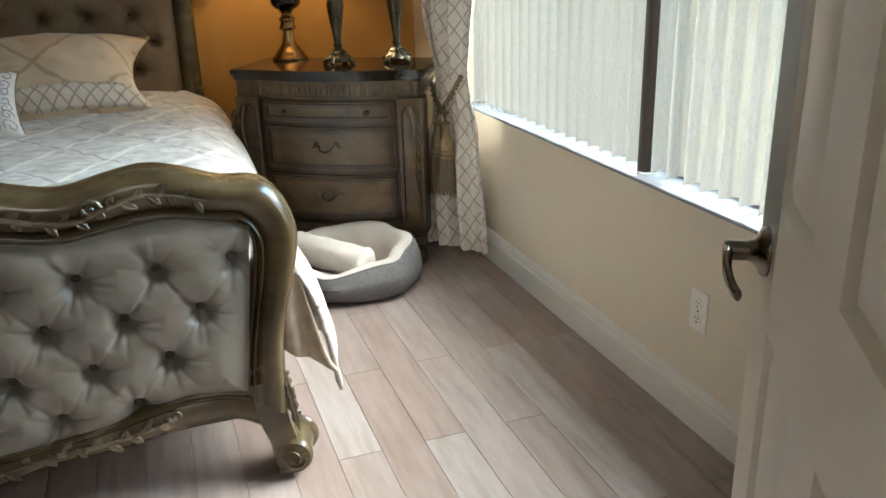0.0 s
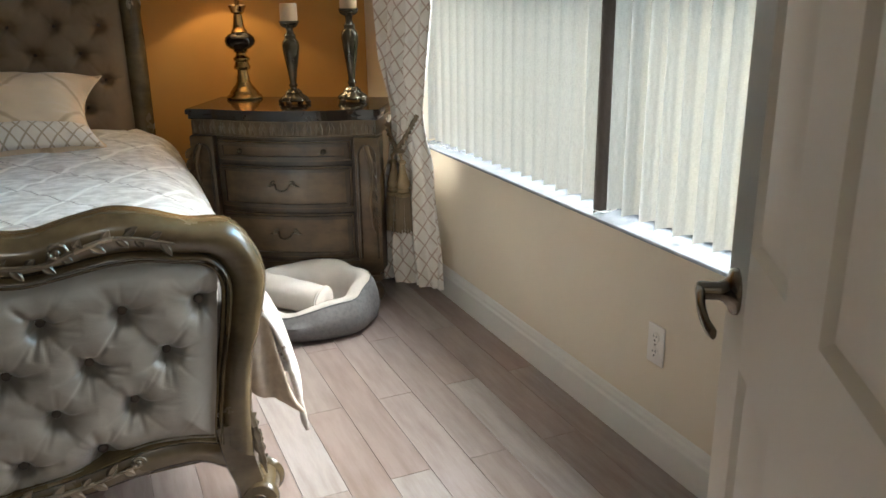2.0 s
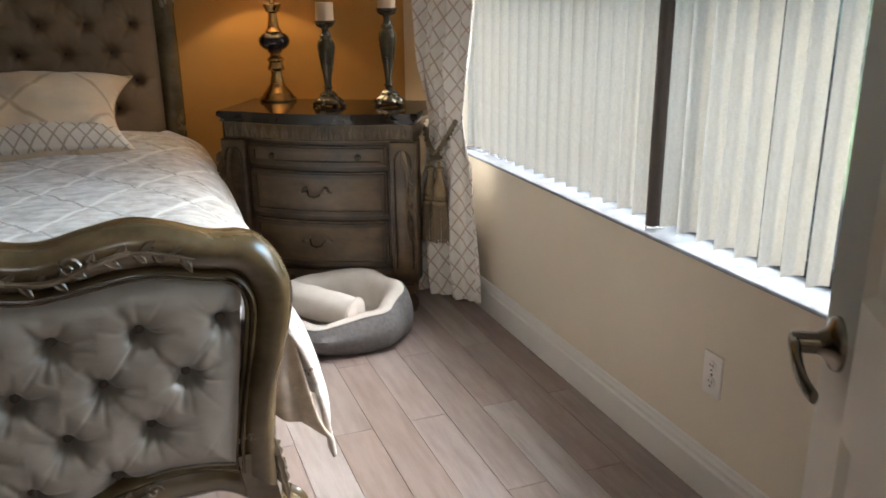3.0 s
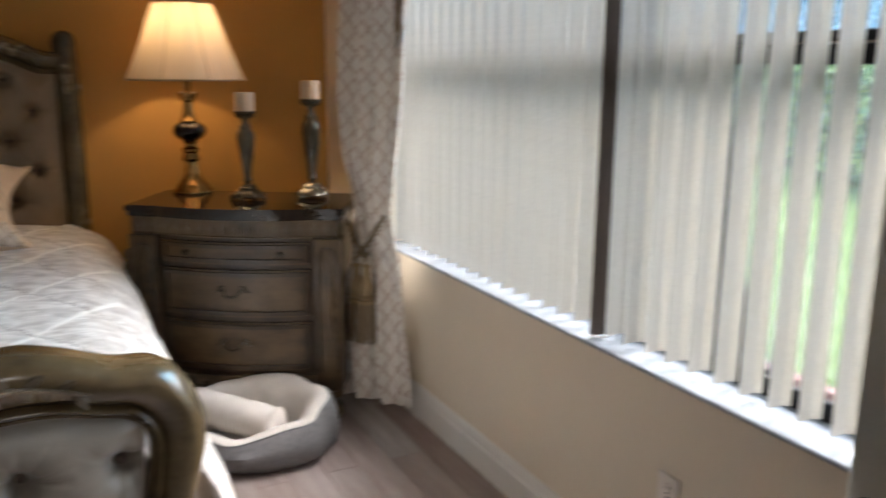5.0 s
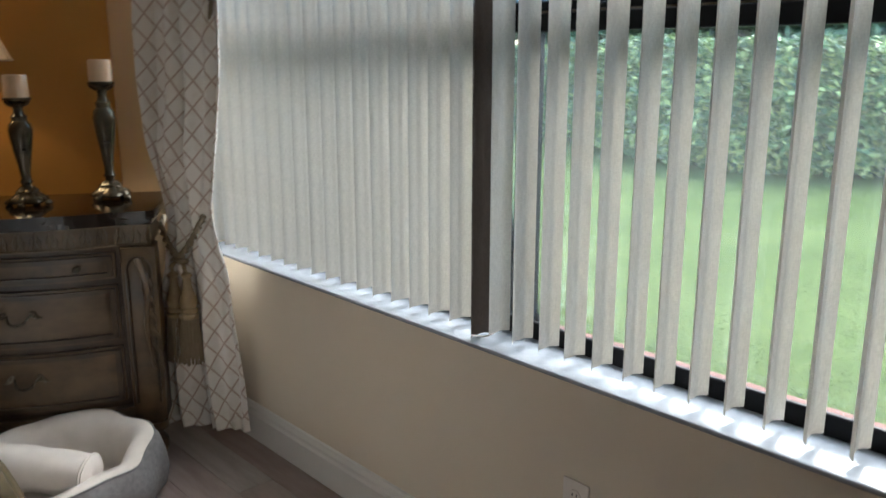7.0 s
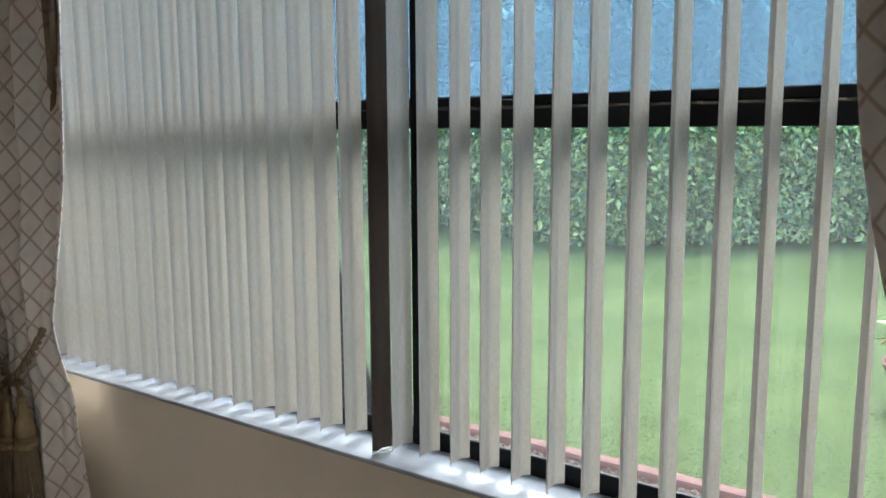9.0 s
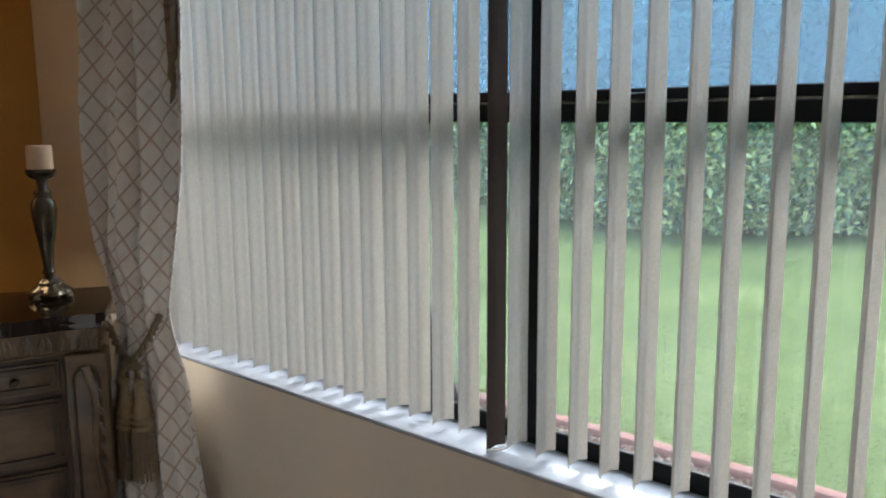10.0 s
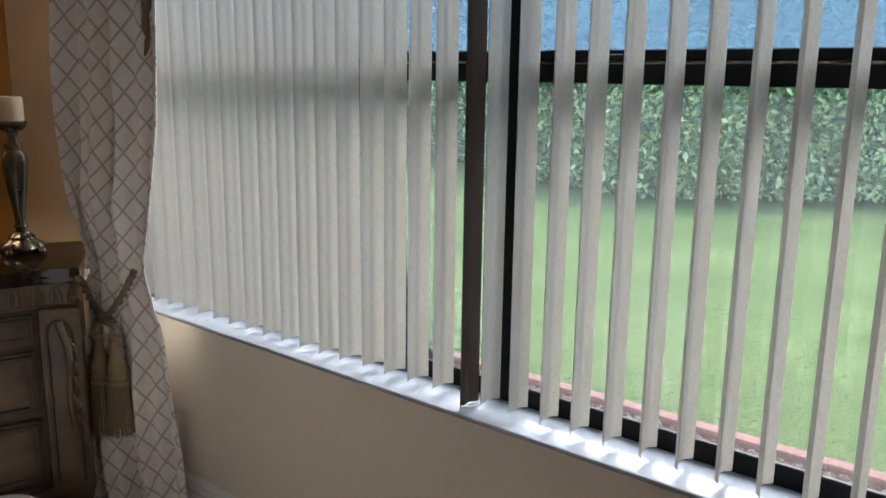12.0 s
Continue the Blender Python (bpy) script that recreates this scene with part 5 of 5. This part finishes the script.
# ---- dog bed ----
def dog_bed():
    th = thing("dog_bed", "oval grey pet bed with cream fleece lining on the floor", "pet bed", pose(1.322, 3.752, 0, 0, 0, -26))
    A, B, N = 0.29, 0.235, 72

    def ring(da, z, fn=lambda a: 0.0):
        return [((A + da + fn(a)) * math.cos(a), (B + da + fn(a)) * math.sin(a), z(a)) for a in [2 * math.pi * k / N for k in range(N)]]

    def rim(a):
        # low at the way in, high at the back and sides
        d = (math.cos(a - 4.25) + 1) / 2
        return 0.218 - 0.098 * d ** 1.5 + 0.008 * math.sin(5 * a + 1)

    def lump(a):
        return 0.006 * math.sin(7 * a) + 0.004 * math.sin(11 * a + 2)
    bm = bmesh.new()
    rows = [ring(-0.05, lambda a: 0.004), ring(-0.01, lambda a: 0.004), ring(0.018, lambda a: 0.03, lump), ring(0.028, lambda a: 0.08, lump), ring(0.022, lambda a: rim(a) * 0.62, lump), ring(0.008, lambda a: rim(a) * 0.84, lump), ring(-0.008, lambda a: rim(a) * 0.95, lump)]
    vs = grid(bm, rows, close=True)
    bm.faces.new(vs[0])
    part("outer_cover", bm, M_GREYCLOTH, th, "grey woven outside", True, 80)
    bm = bmesh.new()
    rows = [ring(-0.007, lambda a: rim(a) * 0.945, lump), ring(-0.022, lambda a: rim(a) * 1.0, lump), ring(-0.045, lambda a: rim(a) * 1.01, lump), ring(-0.07, lambda a: rim(a) * 0.95, lump), ring(-0.088, lambda a: rim(a) * 0.78, lump), ring(-0.098, lambda a: rim(a) * 0.58), ring(-0.105, lambda a: 0.075), ring(-0.13, lambda a: 0.068), ring(-0.2, lambda a: 0.075)]
    vs = grid(bm, rows, close=True)
    bm.faces.new(vs[-1])
    part("fleece_lining", bm, M_FLEECE, th, "cream fleece lining", True, 80)
    bm = tube(bmesh.new(), [(x, y, z) for x, y, z in ring(-0.009, lambda a: rim(a) * 0.955, lump)] + ring(-0.009, lambda a: rim(a) * 0.955, lump)[:1], 0.0035, 6)
    part("piping", bm, M_GREYCLOTH, th)


dog_bed()
bol = thing("bolster_pillow", "small cream roll pillow lying in the pet bed", "pillow", pose(1.245, 3.755, 0.146, 0, 3, -50))
bm = bmesh.new()
rows = []
for k in range(25):
    u = -1 + 2 * k / 24
    r = 0.073 * (1 - 0.05 * u * u) * (1 if abs(u) < 0.93 else 0.9)
    rows.append([(u * 0.185, r * math.cos(a), r * math.sin(a) * 0.94 + 0.002 * math.sin(9 * u + 3 * a)) for a in [2 * math.pi * i / 28 for i in range(28)]])
vs = grid(bm, rows, close=True)
part("cover", bm, M_FLEECE, bol, "", True, 60)
for s in (1, -1):
    f = part("end_cap", lathe(bmesh.new(), [(0.064, 0.0), (0.066, 0.004), (0.05, 0.012), (0.02, 0.012), (0.006, 0.006)], 24, flute=12, depth=0.03), M_FLEECE, bol)
    f.matrix_basis = pose(s * 0.184, 0, 0, 0, 90 * s, 0)
    part("piping", tube(bmesh.new(), [(s * 0.181, 0.069 * math.cos(a), 0.066 * math.sin(a)) for a in [2 * math.pi * i / 40 for i in range(41)]], 0.004, 6), M_FLEECE, bol)


# ---- outside ----
GZ = -0.225
bm = bmesh.new()
grid(bm, [[(x, y, GZ) for y in (-2500, -30, 30, 2500)] for x in (XW + TW + 0.004, 30, 2500)])
setting("ground", bm, M_LAWN, "mown green lawn", "lawn")
bm = boxed(XW + TW + 0.03, 4.195, -6, 12, GZ - 0.05, GZ + 0.012)
setting("gravel_bed", bm, M_SOIL, "bare soil bed under loose gravel along the house", "bed")


def soup(name, mat, verts, faces, label, category):
    me = bpy.data.meshes.new(name)
    me.from_pydata(verts, [], faces)
    me.materials.append(mat)
    return tagged(new(name, me), label, category, kind="stuff")


def pebbles():
    r = random.Random(11)
    V, F = [], []
    base = [(1, 0, 0), (0, 1, 0), (-1, 0, 0), (0, -1, 0), (0, 0, 0.7), (0.7, 0.7, 0.25), (-0.7, 0.7, 0.25), (-0.7, -0.7, 0.25), (0.7, -0.7, 0.25)]
    fs = [(0, 5, 4), (5, 1, 4), (1, 6, 4), (6, 2, 4), (2, 7, 4), (7, 3, 4), (3, 8, 4), (8, 0, 4)]
    for _ in range(9000):
        x, y = 4.18 - abs(r.gauss(0, 0.42)), r.uniform(0.2, 7.5)
        if x < 2.4:
            continue
        s, a, k = r.uniform(0.012, 0.03), r.uniform(0, 6.3), r.uniform(0.6, 1.0)
        n = len(V)
        for p in base:
            V.append((x + s * (p[0] * math.cos(a) - k * p[1] * math.sin(a)), y + s * (p[0] * math.sin(a) + k * p[1] * math.cos(a)), GZ + 0.012 + s * p[2] * 1.2 + r.uniform(0, 0.004)))
        F += [tuple(n + i for i in f) for f in fs]
    soup("gravel", M_PEBBLE, V, F, "loose reddish and cream river gravel", "gravel")


pebbles()
edging = thing("lawn_edging", "pink concrete edging strip between gravel and lawn", "edging", pose(-0.10, 0, 0))
rk = random.Random(2)
for k in range(20):
    y = -2.0 + k * 0.61
    bm = bmesh.new()
    prof = [(4.285, GZ - 0.02), (4.288, GZ + 0.025), (4.305, GZ + 0.05), (4.34, GZ + 0.058), (4.375, GZ + 0.05), (4.392, GZ + 0.025), (4.395, GZ - 0.02)]
    dx = rk.uniform(-0.006, 0.006)
    vs = grid(bm, [[(x + dx + 0.004 * noise.noise(Vector((x * 9, yy * 7, k))), yy, z) for x, z in prof] for yy in [y + 0.6085 * i / 6 for i in range(7)]])
    bm.faces.new(vs[0])
    bm.faces.new(vs[-1])
    part("edging_block", bm, M_TERRA, edging)


def grass():
    r = random.Random(5)
    V, F = [], []
    for _ in range(70000):
        x = 4.305 + 3.4 * r.random() ** 1.7
        y = 1.0 + (x - 0.5) * r.uniform(-0.05, 1.15)
        h, a, w = r.uniform(0.003, 0.011), r.uniform(0, 6.3), r.uniform(0.002, 0.0035)
        lx, ly = r.gauss(0, 0.026), r.gauss(0, 0.026)
        n = len(V)
        V += [(x - w * math.cos(a), y - w * math.sin(a), GZ), (x + w * math.cos(a), y + w * math.sin(a), GZ), (x + lx, y + ly, GZ + h)]
        F.append((n, n + 1, n + 2))
    soup("grass_blades", M_GRASS, V, F, "short green grass blades of the lawn", "grass")


M_GRASS = leafy("grass_blade", (0.045, 0.070, 0.017), (0.076, 0.107, 0.028), (0.135, 0.160, 0.055), 0.05)
grass()


def leaf_cards(r, n, place, size, spread):
    """n small folded leaves; place gives a point and the way that it faces."""
    V, F = [], []
    for _ in range(n):
        c, out = place(r)
        d = Vector((r.gauss(0, 1), r.gauss(0, 1), r.gauss(-0.2, 1)))
        d = (d - out * d.dot(out) * 0.6).normalized()
        nrm = (out + spread * Vector((r.gauss(0, 1), r.gauss(0, 1), r.gauss(0.4, 1)))).normalized()
        s = d.cross(nrm)
        if s.length < 0.1:
            continue
        s.normalize()
        L = size * r.uniform(0.6, 1.3)
        w = L * r.uniform(0.2, 0.3)
        k = len(V)
        up = nrm * (-0.18 * L)
        V += [c, c + d * L * 0.5 + s * w - up * 0.4, c + d * L + up * 0.6, c + d * L * 0.5 - s * w - up * 0.4]
        F += [(k, k + 1, k + 2), (k, k + 2, k + 3)]
    return V, F


HPATH = spline([(21.1, -5.0, 0), (16.7, 0.4, 0), (14.1, 3.2, 0), (12.4, 5.1, 0), (11.5, 6.8, 0), (11.8, 8.7, 0), (13.1, 11.0, 0), (15.1, 14.3, 0), (18.1, 18.8, 0)], 120)
HH = 1.75


def hedge():
    r = random.Random(21)

    def place(r):
        i = int((r.random() ** 0.9) * 119)
        p, q = HPATH[i], HPATH[i + 1]
        f = r.random()
        c = p + (q - p) * f
        t = (q - p).normalized()
        out = Vector((-t.y, t.x, 0))
        if out.x + 0.3 * out.y > 0:
            out = -out
        bulge = 0.14 * noise.noise(Vector((c.y * 1.4, 3.0, 0))) + 0.12 * noise.noise(Vector((c.y * 4, 9.0, c.x)))
        if r.random() < 0.2:
            z = HH + 0.10 * noise.noise(Vector((c.y * 2.6, 1.0, 7))) + r.uniform(-0.08, 0.1)
            return Vector((c.x, c.y, GZ + z)) - out * r.uniform(0.0, 0.9), (out * 0.3 + Vector((0, 0, 1))).normalized()
        z = r.uniform(0.04, 1) * HH
        b2 = 0.12 * noise.noise(Vector((c.y * 3, z * 3, 5)))
        return Vector((c.x, c.y, GZ + z)) + out * (bulge + b2 + r.uniform(-0.26, 0.10)), (out + Vector((0, 0, 0.25))).normalized()
    V, F = leaf_cards(r, 64000, place, 0.125, 0.75)
    soup("hedge_leaves", M_HEDGE, [tuple(v) for v in V], F, "dense glossy green leaves of a clipped hedge", "hedge")
    # dark sheet behind the leaves, added as the shade seen through their gaps
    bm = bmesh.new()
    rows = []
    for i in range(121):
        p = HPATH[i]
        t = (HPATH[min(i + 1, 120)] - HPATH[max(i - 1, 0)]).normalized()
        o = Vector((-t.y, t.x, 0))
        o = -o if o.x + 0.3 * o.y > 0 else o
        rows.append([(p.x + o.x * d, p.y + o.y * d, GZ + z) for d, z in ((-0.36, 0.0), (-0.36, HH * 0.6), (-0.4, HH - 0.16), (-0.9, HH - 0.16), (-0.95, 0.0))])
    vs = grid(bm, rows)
    tagged(new("hedge", finish(bm, "hedge", M_HEDGECORE)), "dark sheet painted as the shade inside a clipped garden hedge", "hedge")


hedge()


def tree(x, y, h, crown, seed):
    r = random.Random(seed)
    th = thing("tree", "tall dark green garden tree behind the hedge", "tree", pose(x, y, GZ), "trees behind the hedge")
    bm = tube(bmesh.new(), spline([(0, 0, 0), (0.1, 0.05, h * 0.25), (r.uniform(-0.3, 0.3), r.uniform(-0.3, 0.3), h * 0.55), (r.uniform(-0.4, 0.4), 0.1, h * 0.85)], 14), [0.22 - 0.012 * i for i in range(15)], 10)
    part("trunk", bm, M_BARK, th)
    blobs = []
    for k in range(9):
        a = k * 2.4 + r.uniform(-0.4, 0.4)
        rr = crown * r.uniform(0.3, 0.8)
        e = Vector((rr * math.cos(a), rr * math.sin(a), h * r.uniform(0.35, 0.95)))
        part("limb", tube(bmesh.new(), spline([(0, 0, e.z * 0.6), e * 0.5 + Vector((0, 0, e.z * 0.32)), e], 8), [0.09 - 0.009 * i for i in range(9)], 6), M_BARK, th)
        blobs.append((e, crown * r.uniform(0.4, 0.65)))

    def place(r):
        c, s = blobs[r.randrange(9)]
        d = Vector((r.gauss(0, 1), r.gauss(0, 1), r.gauss(0, 0.8))).normalized()
        return c + d * s * r.uniform(0.55, 1.0), d
    V, F = leaf_cards(r, 9000, place, 0.34, 0.6)
    me = bpy.data.meshes.new("crown")
    me.from_pydata([tuple(v) for v in V], [], F)
    me.materials.append(M_TREE)
    part("crown", me, None, th)


for i, (x, y, h, c) in enumerate(((22, 2.0, 7.5, 3.0), (18.5, 7.0, 6.5, 2.8), (21, 11.5, 8.5, 3.4), (19.5, 15.5, 7.0, 3.0), (24, 6.5, 9.5, 3.6), (25, 17.0, 9.0, 3.6), (26, -3.5, 8.0, 3.2), (27, 1.0, 9.0, 3.6), (23, 23.0, 9.0, 3.8), (28, 12.0, 11.0, 4.5), (30, 4.0, 11.0, 4.5), (29, 20.0, 11.0, 4.5), (32, -4.0, 11.0, 4.5), (23, 15.0, 9.0, 3.6), (17.5, 4.2, 3.7, 2.0), (16.0, 8.6, 3.6, 2.0), (17.2, 12.4, 3.8, 2.1), (19.6, 1.0, 3.9, 2.1), (18.6, 16.2, 3.8, 2.2), (16.8, 6.6, 4.0, 2.0), (22.5, -2.0, 4.2, 2.3), (18.8, 10.2, 4.2, 2.2))):
    tree(x, y, h, c, 40 + i)

# a planted bowl on the lawn
pot = thing("garden_planter", "pink terracotta planter bowl with yellow green foliage on the lawn", "planter", pose(6.15, 1.72, GZ))
part("bowl", lathe(bmesh.new(), [(0.16, 0), (0.22, 0.06), (0.27, 0.16), (0.30, 0.25), (0.31, 0.27), (0.29, 0.275), (0.26, 0.22), (0.02, 0.2)], 30), M_TERRA, pot)
rp = random.Random(9)


def croton(r):
    d = Vector((r.gauss(0, 1), r.gauss(0, 1), abs(r.gauss(0.5, 0.8)))).normalized()
    return Vector((0, 0, 0.36)) + Vector((d.x * 0.3, d.y * 0.3, d.z * 0.42)) * r.uniform(0.3, 1.0), d


V, F = leaf_cards(rp, 420, croton, 0.13, 0.4)
me = bpy.data.meshes.new("foliage")
me.from_pydata([tuple(v) for v in V], [], F)
me.materials.append(M_CROTON)
part("foliage", me, None, pot, "yellow green croton leaves")
part("stem", tube(bmesh.new(), [(0, 0, 0.19), (0.01, 0, 0.45)], 0.018, 8), M_BARK, pot)

# ---- floor planks ----
floor = setting("floor", boxed(XL, XW, -2.2, YB, -0.12, -0.006), M_JOINT, "pinkish grey wood laminate plank floor", "floor")
PW, PL = 0.131, 0.965


def plank_mesh(w, l):
    bm = bmesh.new()
    g, c = 0.0005, 0.0011
    rows = [[(x, y, z) for x, y in ((g + i, g + i), (w - g - i, g + i), (w - g - i, l - g - i), (g + i, l - g - i))] for z, i in ((-0.006, 0), (-c, 0), (0.0, c))]
    vs = grid(bm, rows, close=True)
    bm.faces.new(vs[-1])
    return finish(bm, "plank", M_PLANK, False)


PLANKS = {}
x0 = 0.972 - 28 * PW
col = 0
while x0 < XW - 0.002:
    y = (2.468 if col % 2 == 0 else 2.95) - 5 * PL
    xa, xb = max(x0, XL), min(x0 + PW, XW)
    while y < YB:
        ya, yb = max(y, -2.2), min(y + PL, YB)
        if yb > ya + 0.01 and xb > xa + 0.01:
            key = (round(xb - xa, 3), round(yb - ya, 3))
            if key not in PLANKS:
                PLANKS[key] = plank_mesh(*key)
            p = part("plank", PLANKS[key], None, floor)
            p.location = (xa, ya, 0)
        y += PL
    x0 += PW
    col += 1
